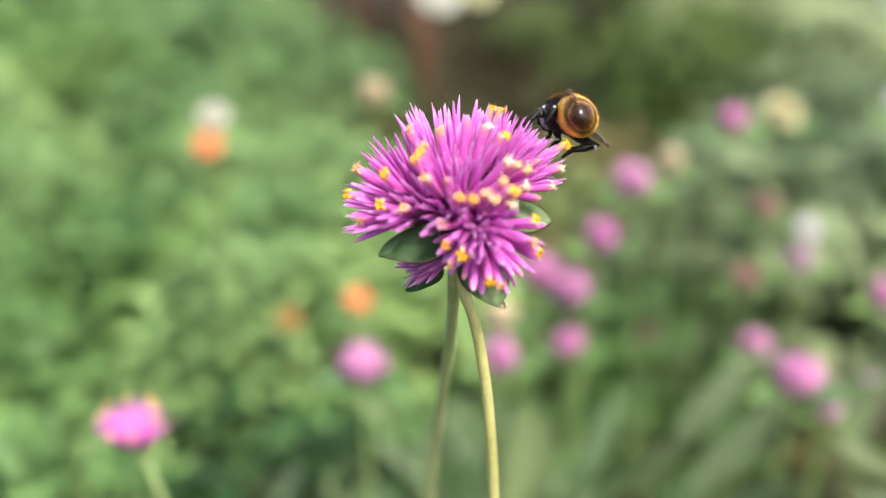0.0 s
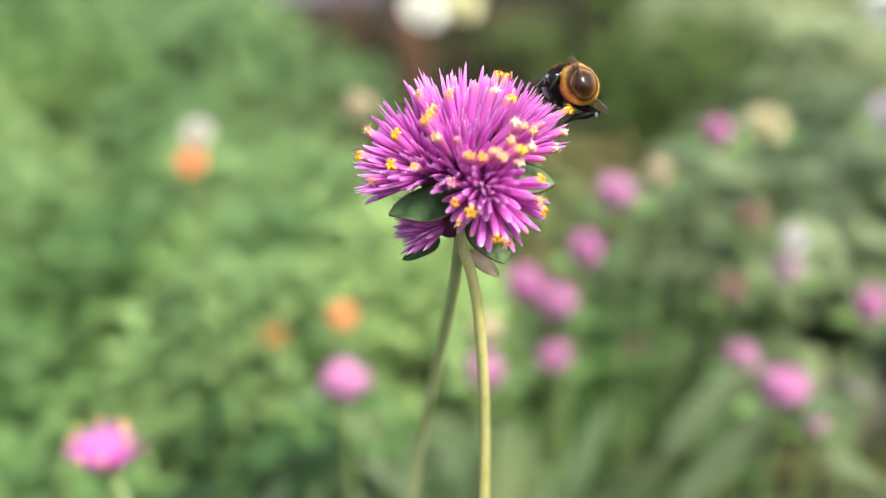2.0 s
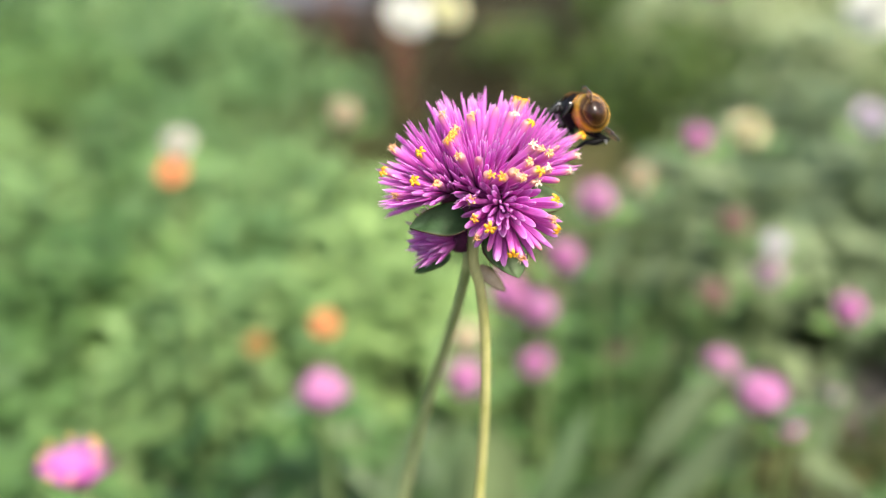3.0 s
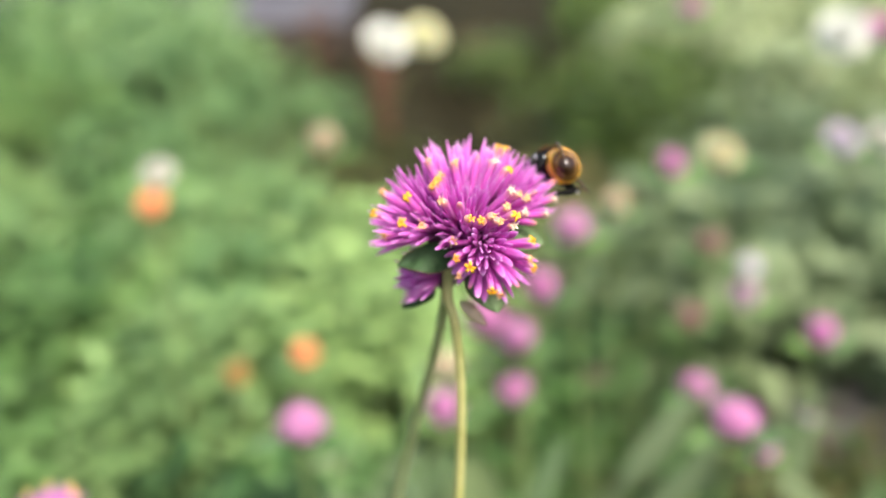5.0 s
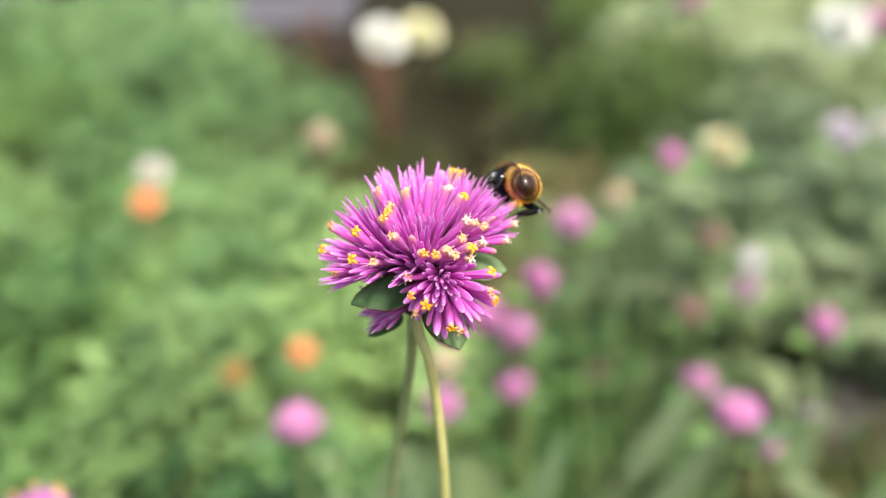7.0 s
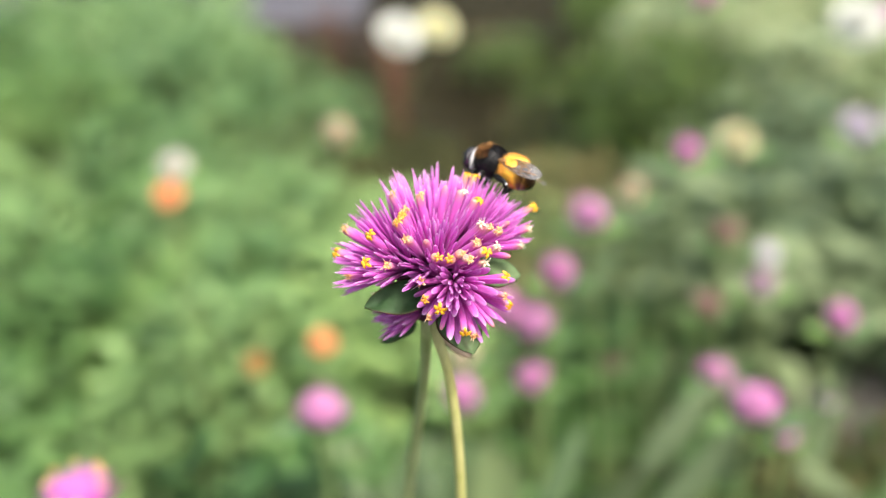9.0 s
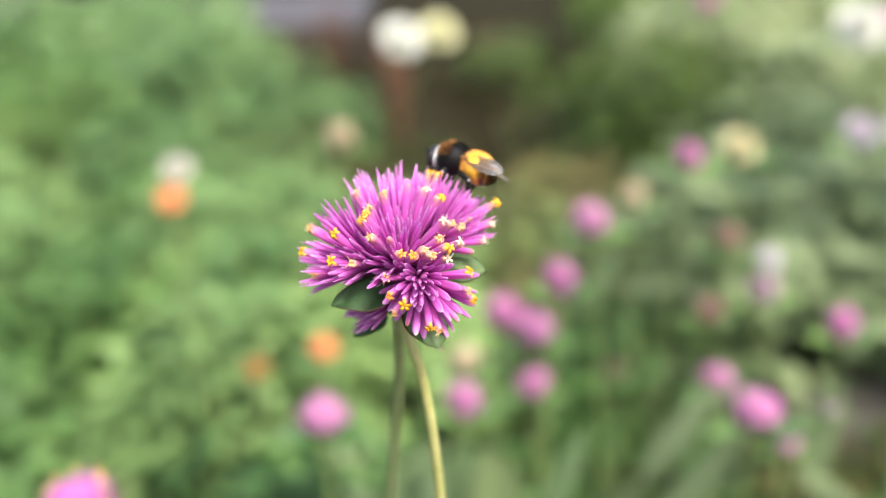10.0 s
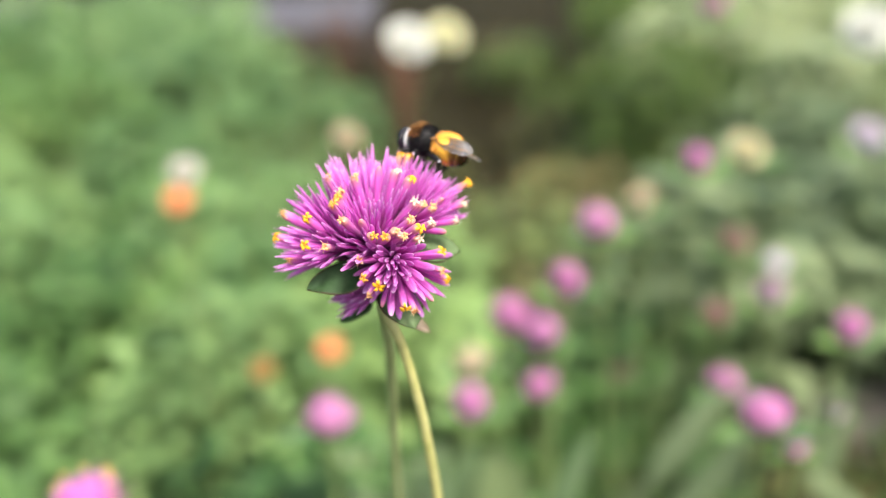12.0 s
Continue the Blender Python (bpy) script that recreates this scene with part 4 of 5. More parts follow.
    for sx in (-1, 1):
        bm = bmesh.new()
        outline = [(0, 0), (1.2, 0.3), (3.0, 0.85), (5.0, 1.25), (6.8, 1.3), (8.1, 0.95), (8.8, 0.3), (8.75, -0.3), (7.7, -1.0), (5.7, -1.4), (3.4, -1.15), (1.5, -0.5)]
        ring = smooth_line([(x, y, 0) for x, y in outline] + [(0, 0, 0)], 3)[:-1]

        def lift(x, y):
            """The blade bows along its length and is lightly pleated."""
            return 0.00016 * math.sin(x * 0.5) + 0.00006 * math.sin(y * 5.0 + x)

        spine = [(x, 0.0) for x in (0.5, 1.6, 3.0, 4.5, 6.0, 7.3, 8.3)]
        up = [bm.verts.new((sx * p.y * 0.001, -p.x * 0.00096, lift(p.x, p.y))) for p in ring]
        dn = [bm.verts.new(v.co + Vector((0, 0, -0.00003))) for v in up]
        mid_u = [bm.verts.new((sx * y * 0.001, -x * 0.00096, lift(x, y))) for x, y in spine]
        mid_d = [bm.verts.new(v.co + Vector((0, 0, -0.00003))) for v in mid_u]

        def near(p):
            return min(range(len(spine)), key=lambda q: abs(spine[q][0] - p.x))

        for i in range(len(up)):
            j = (i + 1) % len(up)
            a, b = near(ring[i]), near(ring[j])
            bm.faces.new((mid_u[a], up[i], up[j]))
            bm.faces.new((mid_d[a], dn[j], dn[i]))
            if a != b:
                bm.faces.new((mid_u[a], up[j], mid_u[b]))
                bm.faces.new((mid_d[a], mid_d[b], dn[j]))
            bm.faces.new((up[i], dn[i], dn[j], up[j]))
        rim = [v.co.copy() for v in up]
        wing = part("wing", bm, wing_m, bee, "smoky translucent wing with dark veins", spread_wing[sx])
        if sx < 0:
            near_wing = wing
        for xs, ys in (((1.6, 3.4, 5.4, 7.4), (0.3, 0.72, 1.0, 0.95)), ((1.6, 3.4, 5.6, 8.0), (0.12, 0.3, 0.42, 0.2)), ((1.6, 3.2, 4.8, 6.6), (-0.1, -0.3, -0.5, -0.35)), ((1.5, 2.8, 4.2, 5.6), (-0.25, -0.6, -0.95, -1.2))):
            pts = smooth_line([(0, -0.0002, 0.00002)] + [(sx * y * 0.001, -x * 0.00096, lift(x, y) + 0.00001) for x, y in zip(xs, ys)], 4)
            part("vein", tube(pts, 0.000045, 5), brown, wing)
        for x in (3.6, 5.2, 6.6):
            part("vein", tube([(sx * y * 0.001, -(x + 0.25 * y) * 0.00096, lift(x, y) + 0.00001) for y in (-0.4, 0.0, 0.4, 0.8)], 0.000032, 5), brown, wing)
        part("wing_edge", tube(rim[4:], 0.00003, 5), rim_m, wing, "pale wing edge")

    # six jointed legs, pale at the knee
    for sx in (-1, 1):
        for hip, knee, heel, toe in (
            ((0.9, 3.2, -1.4), (2.3, 4.3, -1.6), (2.2, 4.6, -3.6), (2.3, 5.2, -4.6)),
            ((1.0, 2.0, -1.6), (2.9, 2.2, -1.7), (3.0, 1.9, -4.0), (3.3, 2.0, -5.2)),
            ((1.2, 0.4, -1.6), (4.9, -4.0, -0.5), (3.9, -1.7, -2.9), (4.1, -0.9, -4.6)),
        ) if sx > 0 else (
            ((0.9, 3.2, -1.4), (1.9, 4.2, -2.2), (1.5, 4.6, -3.8), (1.2, 5.2, -4.8)),
            ((1.0, 2.0, -1.6), (2.5, 2.2, -2.0), (2.3, 1.9, -4.2), (2.2, 2.1, -5.4)),
            ((1.0, 0.5, -1.6), (3.0, -2.2, -2.6), (2.6, -2.4, -3.4), (1.8, -2.0, -5.2)),
        ):
            q = [Vector((sx * a, b, c)) * 0.001 for a, b, c in (hip, knee, heel, toe)]
            line = [q[0], q[0].lerp(q[1], 0.5), q[1], q[1].lerp(q[2], 0.5), q[2], q[2].lerp(q[3], 0.5), q[3]]
            thick = 1.35 if hip[1] < 1 and sx > 0 else 0.7 if hip[1] > 3 else 1.0
            leg = part("leg", tube(line, [thick * r for r in (0.00035, 0.00056, 0.00036, 0.00044, 0.0003, 0.0002, 0.00014)], 8), black, bee, "jointed black leg")
            if hip[1] > 3:
                continue
            a, b = q[1].lerp(q[2], 0.0), q[1].lerp(q[2], 0.12 if hip[1] < 1 and sx > 0 else 0.36)
            part("pale_band", tube([a, a.lerp(b, 0.5), b], [thick * w for w in (0.00030, 0.00037, 0.00036)], 8), white, leg, "whitish band at the knee")
    return bee, near_wing, spread_wing[-1], closed_wing


BEE, NEAR_WING, WING_SPREAD, WING_CLOSED = build_bee()


# ---- background planting ----
def leaf_cloud(name, count, radius, height, length, width, rng, droop=0.2, low=0.5):
    """Folded leaf blades round a low dome, in one mesh."""
    verts, faces = [], []
    for _ in range(count):
        r, a = radius * math.sqrt(rng.random()), rng.uniform(0, 2 * math.pi)
        top = height * (1 - 0.3 * (r / radius) ** 2)
        z = top * (low + (1 - low) * rng.random() ** 0.6)
        base = Vector((r * math.cos(a), r * math.sin(a), z))
        out = Vector((math.cos(a + rng.gauss(0, 0.9)), math.sin(a + rng.gauss(0, 0.9)), rng.uniform(-droop, 0.75))).normalized()
        side = out.cross(Vector((rng.gauss(0, 0.35), rng.gauss(0, 0.35), 1))).normalized()
        nrm = side.cross(out)
        ln, wd = length * rng.uniform(0.6, 1.15), width * rng.uniform(0.7, 1.1)
        b = len(verts)
        for t, w in ((0, 0.08), (0.3, 0.85), (0.62, 0.9), (0.88, 0.4)):
            mid = base + out * ln * t - nrm * ln * 0.22 * t * t
            for k in (-1, 0, 1):
                verts.append(mid + side * wd * 0.5 * w * k + nrm * abs(k) * wd * 0.12 * w)
        verts.append(base + out * ln - nrm * ln * 0.24)
        for i in range(3):
            for k in range(2):
                o = b + i * 3 + k
                faces.append((o, o + 1, o + 4, o + 3))
        faces.append((b + 9, b + 10, b + 12))
        faces.append((b + 10, b + 11, b + 12))
    me = bpy.data.meshes.new(name)
    me.from_pydata([tuple(v) for v in verts], [], faces)
    return me


def stems_bm(count, radius, height, rng, thick=0.0016):
    bm = bmesh.new()
    for _ in range(count):
        a, r = rng.uniform(0, 2 * math.pi), radius * rng.uniform(0.2, 0.9)
        tip = Vector((r * math.cos(a), r * math.sin(a), height * rng.uniform(0.7, 0.95)))
        tube(smooth_line([(tip.x * 0.15, tip.y * 0.15, -0.03), (tip.x * 0.5, tip.y * 0.5, tip.z * 0.5), tip], 4), thick, 5, bm)
    return bm


def plant(seed, radius, height, count, length, width, mat, label, group, droop=0.2, low=0.5):
    rng = random.Random(seed)
    ob = thing("bedding_plant", pose(0, 0, -20), label, "plant", group)
    part_of("foliage", leaf_cloud("foliage", count, radius, height, length, width, rng, droop, low), mat, ob)
    part("stem", stems_bm(9, radius, height, rng), GREEN_STEM, ob)
    return ob


def scatter():
    bright = "leafy bright green bedding plant without flowers"
    slim = "grey-green narrow-leaved bedding plant"
    kinds = {
        "left": [plant(1, 0.12, 0.33, 600, 0.031, 0.0135, LEAF_BRIGHT, bright, "leafy plants"), plant(2, 0.13, 0.36, 620, 0.030, 0.013, LEAF_BRIGHT, bright, "leafy plants"),
                 plant(3, 0.12, 0.30, 540, 0.032, 0.014, LEAF_MID, "leafy mid-green bedding plant", "leafy plants")],
        "right": [plant(4, 0.11, 0.27, 190, 0.068, 0.0115, LEAF_GREY, slim, "narrow-leaved plants", 0.5, 0.2), plant(5, 0.11, 0.24, 190, 0.052, 0.011, LEAF_DEEP_SHADE, "narrow-leaved bedding plant, its green darkened for shade", "narrow-leaved plants", 0.4, 0.2),
                  plant(6, 0.12, 0.29, 200, 0.072, 0.012, LEAF_GREY, slim, "narrow-leaved plants", 0.5, 0.2), plant(20, 0.11, 0.26, 200, 0.058, 0.011, LEAF_MID, "mid-green narrow-leaved bedding plant", "narrow-leaved plants", 0.5, 0.2)],
        "far": [plant(7, 0.2, 0.40, 300, 0.06, 0.028, LEAF_OLIVE, "pale olive-green bushy plant at the back of the bed", "bushy plants"), plant(8, 0.22, 0.46, 320, 0.06, 0.03, LEAF_OLIVE, "light green bushy plant at the back of the bed", "bushy plants")],
        "farleft": [plant(9, 0.2, 0.38, 340, 0.06, 0.028, LEAF_FAR, "broad bright green leafy plant at the back of the bed", "bushy plants"), plant(10, 0.2, 0.40, 340, 0.06, 0.03, LEAF_FAR, "broad light green leafy plant at the back of the bed", "bushy plants")],
    }
    kinds["low"] = [plant(11, 0.10, 0.13, 150, 0.04, 0.016, LEAF_DIM, "low green weed on the bare soil, coloured dim as if shaded", "low weeds", 0.3, 0.2), plant(17, 0.11, 0.15, 150, 0.045, 0.014, LEAF_DRY, "low half-dry olive weed on the bare soil", "low weeds", 0.3, 0.2),
                    plant(18, 0.11, 0.17, 170, 0.04, 0.016, LEAF_SHADE, "low olive-green weed on the bare soil, darkened as if shaded", "low weeds", 0.3, 0.2)]
    kinds["deep"] = [kinds["right"][1], plant(21, 0.11, 0.22, 190, 0.05, 0.012, LEAF_DEEP_SHADE, "narrow-leaved bedding plant with shade put into its dark green", "narrow-leaved plants", 0.4, 0.2)]
    kinds["tan"] = [kinds["low"][1], plant(23, 0.12, 0.19, 190, 0.04, 0.014, LEAF_EDGE, "low dull green weed on the bare soil", "low weeds", 0.3, 0.2)]
    kinds["farlow"] = [plant(25, 0.17, 0.29, 320, 0.05, 0.022, LEAF_FAR, "low light green leafy plant before bare soil", "bushy plants")]
    kinds["verge"] = [plant(22, 0.16, 0.17, 260, 0.045, 0.018, LEAF_EDGE, "low dull green weed before the gravel path", "low weeds", 0.3, 0.2)]
    kinds["corner"] = [plant(24, 0.18, 0.36, 420, 0.045, 0.02, LEAF_MID, "leafy mid-green plant at the back of the bed", "bushy plants")]
    kinds["edge"] = [plant(19, 0.13, 0.30, 330, 0.045, 0.018, LEAF_EDGE, "dull green leafy plant at the edge of the bare soil", "leafy plants")]
    deep_leafy = plant(16, 0.12, 0.29, 280, 0.04, 0.019, LEAF_DEEP_SHADE, "leafy bedding plant, its green darkened for shaded gaps", "leafy plants")
    kinds["near"] = [plant(12, 0.12, 0.32, 300, 0.04, 0.019, LEAF_MID, "leafy mid-green bedding plant", "leafy plants"), kinds["left"][2], deep_leafy]
    # beside the bare gap, shaded by leaf colour
    kinds["shade"] = [plant(13, 0.2, 0.36, 300, 0.055, 0.024, LEAF_SHADE, "olive-green leafy plant beside bare soil, darkened as if shaded", "bushy plants")]
    kinds["pale"] = [plant(14, 0.14, 0.33, 200, 0.07, 0.02, LEAF_PALE, "pale grey-green feathery plant", "bushy plants", 0.4, 0.3)]
    kinds["hollow"] = [plant(15, 0.1, 0.15, 130, 0.05, 0.016, LEAF_DEEP_SHADE, "low plant in a hollow between taller ones, shade put into its green", "low weeds", 0.4, 0.2)]
    used = {}

    def put(key, px, py, pick, variants=9):
        ob = pick.choice(kinds[key][:variants])
        m = pose(px, py, -0.005, pick.uniform(-5, 5), pick.uniform(-5, 5), pick.uniform(0, 360))
        if ob.name not in used:
            used[ob.name] = True
            ob.matrix_basis = m
        else:
            copy_thing(ob, m)

    # hollows: sparse low plants whose leaf colour already holds the shade
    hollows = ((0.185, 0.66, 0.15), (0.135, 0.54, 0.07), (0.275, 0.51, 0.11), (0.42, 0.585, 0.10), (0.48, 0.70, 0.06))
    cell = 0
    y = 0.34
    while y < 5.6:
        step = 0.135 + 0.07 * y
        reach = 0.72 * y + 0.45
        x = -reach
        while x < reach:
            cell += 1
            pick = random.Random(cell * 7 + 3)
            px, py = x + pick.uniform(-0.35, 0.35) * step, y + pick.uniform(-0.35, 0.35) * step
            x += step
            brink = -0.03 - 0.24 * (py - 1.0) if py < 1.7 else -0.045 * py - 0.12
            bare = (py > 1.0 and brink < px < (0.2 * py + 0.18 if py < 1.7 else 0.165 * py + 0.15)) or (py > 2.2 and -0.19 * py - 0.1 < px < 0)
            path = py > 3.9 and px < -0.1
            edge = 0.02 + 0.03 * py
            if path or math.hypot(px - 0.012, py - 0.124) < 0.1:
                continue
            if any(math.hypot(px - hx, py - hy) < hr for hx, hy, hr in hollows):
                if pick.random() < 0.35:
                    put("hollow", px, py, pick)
            # leaves coloured dark here for the shaded gap
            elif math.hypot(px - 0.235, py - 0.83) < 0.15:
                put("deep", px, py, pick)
            elif bare and py > 2.2 and px < brink:
                if py < 3.5 and pick.random() < 0.85:
                    put("verge", px, py, pick)
            elif bare and py < 1.7 and px > 0.06 * py:
                if pick.random() < 0.9:
                    put("tan", px, py, pick)
            elif bare:
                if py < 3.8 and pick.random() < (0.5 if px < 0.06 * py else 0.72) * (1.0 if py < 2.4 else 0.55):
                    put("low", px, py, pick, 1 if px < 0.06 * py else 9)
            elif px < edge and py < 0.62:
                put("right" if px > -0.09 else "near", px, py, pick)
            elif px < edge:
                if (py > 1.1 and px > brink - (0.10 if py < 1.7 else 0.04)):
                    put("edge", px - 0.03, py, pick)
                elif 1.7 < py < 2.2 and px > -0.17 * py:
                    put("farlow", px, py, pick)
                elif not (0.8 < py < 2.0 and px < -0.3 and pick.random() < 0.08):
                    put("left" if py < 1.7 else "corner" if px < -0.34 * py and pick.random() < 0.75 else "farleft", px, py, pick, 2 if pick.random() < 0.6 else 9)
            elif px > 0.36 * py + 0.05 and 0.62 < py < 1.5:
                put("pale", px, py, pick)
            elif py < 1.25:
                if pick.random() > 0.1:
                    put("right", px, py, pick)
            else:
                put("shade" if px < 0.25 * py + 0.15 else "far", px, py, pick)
        y += step * 0.9
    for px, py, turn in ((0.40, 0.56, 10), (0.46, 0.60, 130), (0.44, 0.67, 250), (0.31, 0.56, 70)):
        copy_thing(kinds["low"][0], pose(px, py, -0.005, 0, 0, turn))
    for px, py, turn in ((-0.05, 0.77, 30), (-0.04, 0.95, 160)):
        copy_thing(kinds["left"][turn % 2], pose(px, py, -0.005, 0, 0, turn))
    for px, py, turn in ((0.0, 0.45, 40), (-0.05, 0.50, 200)):
        copy_thing(kinds["right"][0], pose(px, py, -0.02, 0, 0, turn))
    for key, px, py, turn in ((0, 0.38, 2.10, 10), (2, 0.45, 1.98, 120), (2, 0.50, 1.85, 210), (2, 0.42, 1.80, 300), (0, 0.33, 1.93, 80), (2, 0.53, 2.06, 20), (0, -0.06, 1.93, 15), (0, 0.02, 1.98, 140),
                              (2, 0.42, 2.42, 210), (2, 0.52, 2.34, 300), (0, 0.35, 2.30, 80), (1, 0.30, 1.70, 55), (1, 0.37, 1.64, 190)):
        copy_thing(kinds["low"][key], pose(px, py, -0.005, 0, 0, turn))
    for px, py, turn in ((0.60, 1.02, 33), (0.51, 1.02, 120), (0.66, 1.12, 210)):
        copy_thing(kinds["pale"][0], pose(px, py, -0.005, 0, 0, turn))
    # the bed goes on beside and behind the viewer
    more = random.Random(5)
    y = -1.3
    while y < 3.6:
        x = -2.5
        while x < 2.5:
            px, py = x + more.uniform(-0.12, 0.12), y + more.uniform(-0.12, 0.12)
            x += 0.3
            if math.hypot(px, py) < 0.5 or (py > 0.2 and abs(px) < 0.72 * py + 0.6):
                continue
            side = "left" if px < 0 else "pale" if py > 0.6 else "right"
            copy_thing(more.choice(kinds[side]), pose(px, py, -0.005, 0, 0, more.uniform(0, 360)))
        y += 0.3


scatter()


# ---- long-leaved plants among the pink flowers, and a stone on the bare soil ----
def long_leaved(foot, leaves, mat, label):
    """A stem that branches into single long leaves, each given by its base, tip and width."""
    ob = thing("lance_leaved_plant", Matrix.Translation(foot), label, "plant", "long-leaved plants")
    at = Vector(foot)
    low = min(a[2] for a, b, w, c in leaves) - 0.07
    fork = Vector((0, 0, max(0.03, low)))
    part("stem", tube(smooth_line([(0, 0, -0.03), fork * 0.5 + Vector((0.004, 0, 0)), fork], 5), 0.0016, 6), GREEN_STEM, ob)
    for a, b, w, curl in leaves:
        a, b = Vector(a) - at, Vector(b) - at
        way = (b - a).normalized()
        part("leafstalk", tube(smooth_line([fork, fork.lerp(a, 0.5) + Vector((0, 0, 0.01)), a + way * 0.004], 4), 0.001, 5), GREEN_STEM, ob)
        bm = blade_bm((b - a).length * 1.12, w, curl, 0.25, 8, 0.15, 0.8)
        part("leaf", bm, mat, ob, "", aim(a, way, Vector((0, -0.75, 0.66)).cross(way)))
    return ob


long_leaved((0.165, 0.47, 0), (((0.146, 0.404, 0.276), (0.190, 0.402, 0.351), 0.019, 0.10), ((0.149, 0.447, 0.282), (0.186, 0.441, 0.349), 0.021, -0.12), ((0.178, 0.420, 0.262), (0.207, 0.392, 0.295), 0.012, 0.1),
                               ((0.187, 0.445, 0.280), (0.220, 0.420, 0.322), 0.014, 0.15), ((0.128, 0.458, 0.237), (0.153, 0.450, 0.287), 0.017, 0.12)), LEAF_PALE, "grey-green plant with long lance-shaped leaves below pink flowers")
long_leaved((0.060, 0.46, 0), (((0.072, 0.397, 0.276), (0.099, 0.403, 0.342), 0.017, -0.25), ((0.041, 0.397, 0.271), (0.047, 0.411, 0.339), 0.021, 0.1), ((0.023, 0.415, 0.260), (0.033, 0.427, 0.325), 0.022, -0.1),
                               ((0.062, 0.430, 0.251), (0.061, 0.438, 0.311), 0.020, 0.1), ((0.102, 0.454, 0.226), (0.133, 0.448, 0.277), 0.017, 0.15)), LEAF_GREY, "light green plant with upright long leaves")
long_leaved((0.275, 0.50, 0), (((0.273, 0.462, 0.253), (0.279, 0.477, 0.338), 0.018, 0.15), ((0.259, 0.463, 0.280), (0.273, 0.414, 0.282), 0.015, 0.1)), LEAF_PALE, "pale green plant with a few long leaves beside a stone")


def stone():
    ob = thing("stone", pose(0.56, 0.90, -0.012, 0, 0, 25), "rough grey-brown garden stone half sunk in the soil", "stone")
    bm = bmesh.new()
    for v in bmesh.ops.create_icosphere(bm, subdivisions=4, radius=1)["verts"]:
        d = v.co.normalized()
        k = 1 + 0.16 * noise.noise(d * 1.6) + 0.06 * noise.noise(d * 5) + 0.02 * noise.noise(d * 14)
        v.co = Vector((d.x * 0.095, d.y * 0.07, d.z * 0.062)) * k + Vector((0, 0, 0.022))
    part("boulder", bm, STONE, ob)


stone()


# ---- background flowers ----
def globe_mesh(seed, radius, count=260, flat=1.0):
    rng = random.Random(seed)
    feet, tips = [], []
    for i in range(count):
        z = 1 - 1.75 * (i + 0.5) / count
        a = i * 2.399963
        v = Vector((math.sqrt(max(0, 1 - z * z)) * math.cos(a), math.sqrt(max(0, 1 - z * z)) * math.sin(a), z))
        v = (v + Vector((rng.gauss(0, 0.06), rng.gauss(0, 0.06), rng.gauss(0, 0.06)))).normalized()
        v.z *= flat
        lump = 1 + 0.24 * math.sin(2.1 * v.x + seed) * math.cos(1.7 * v.y + 2 * seed)
        feet.append(v * radius * 0.25)
        tips.append(v * radius * lump * (rng.uniform(0.68, 1.05) if i % 5 else rng.uniform(1.0, 1.32)))
    return spikes_mesh("flower_head", feet, tips, radius * 0.10)


def cup_mesh(seed, count=150):
    """A half-open head, one unit high: bracts that rise and spread from a narrow base."""
    rng = random.Random(seed)
    feet, tips = [], []
    for i in range(count):
        th, a = 0.84 * math.sqrt((i + 0.5) / count) + rng.uniform(-0.06, 0.06), i * 2.399963
        v = Vector((math.sin(th) * math.cos(a), math.sin(th) * math.sin(a), math.cos(th)))
        feet.append(v * 0.08)
        tips.append(v * rng.uniform(0.80, 1.08) * (0.96 + 0.04 * th))
    return spikes_mesh("flower_head", feet, tips, 0.062)


def petal_mesh(seed, radius, rings=5, depth=0.45):
    """A double flower: rings of broad petals, the inner ones more upright."""
    rng = random.Random(seed)
    verts, faces = [], []
    for k in range(rings):
        tilt = radians(-8 + 80 * k / rings)
        rad = radius * (1 - 0.13 * k)
        count = max(6, 15 - 2 * k)
        for i in range(count):
            a = 2 * math.pi * (i + 0.5 * (k % 2) + rng.uniform(-0.15, 0.15)) / count
            out = Vector((math.cos(a) * math.cos(tilt), math.sin(a) * math.cos(tilt), math.sin(tilt)))
            side = Vector((-math.sin(a), math.cos(a), 0))
            nrm = out.cross(side) * -1
            w = radius * 0.24
            base = len(verts)
            o = Vector((0, 0, radius * depth * 0.12 * k))
            for t, f in ((0.08, 0.3), (0.5, 0.9), (0.85, 1.0), (1.0, 0.5)):
                c = o + out * rad * t - nrm * rad * 0.12 * t * t
                verts += [c - side * w * f, c + nrm * w * 0.15, c + side * w * f]
            for r in range(3):
                for s in range(2):
                    q = base + r * 3 + s
                    faces.append((q, q + 1, q + 4, q + 3))
    me = bpy.data.meshes.new("flower_head")
    me.from_pydata([tuple(v) for v in verts], [], faces)
    return me


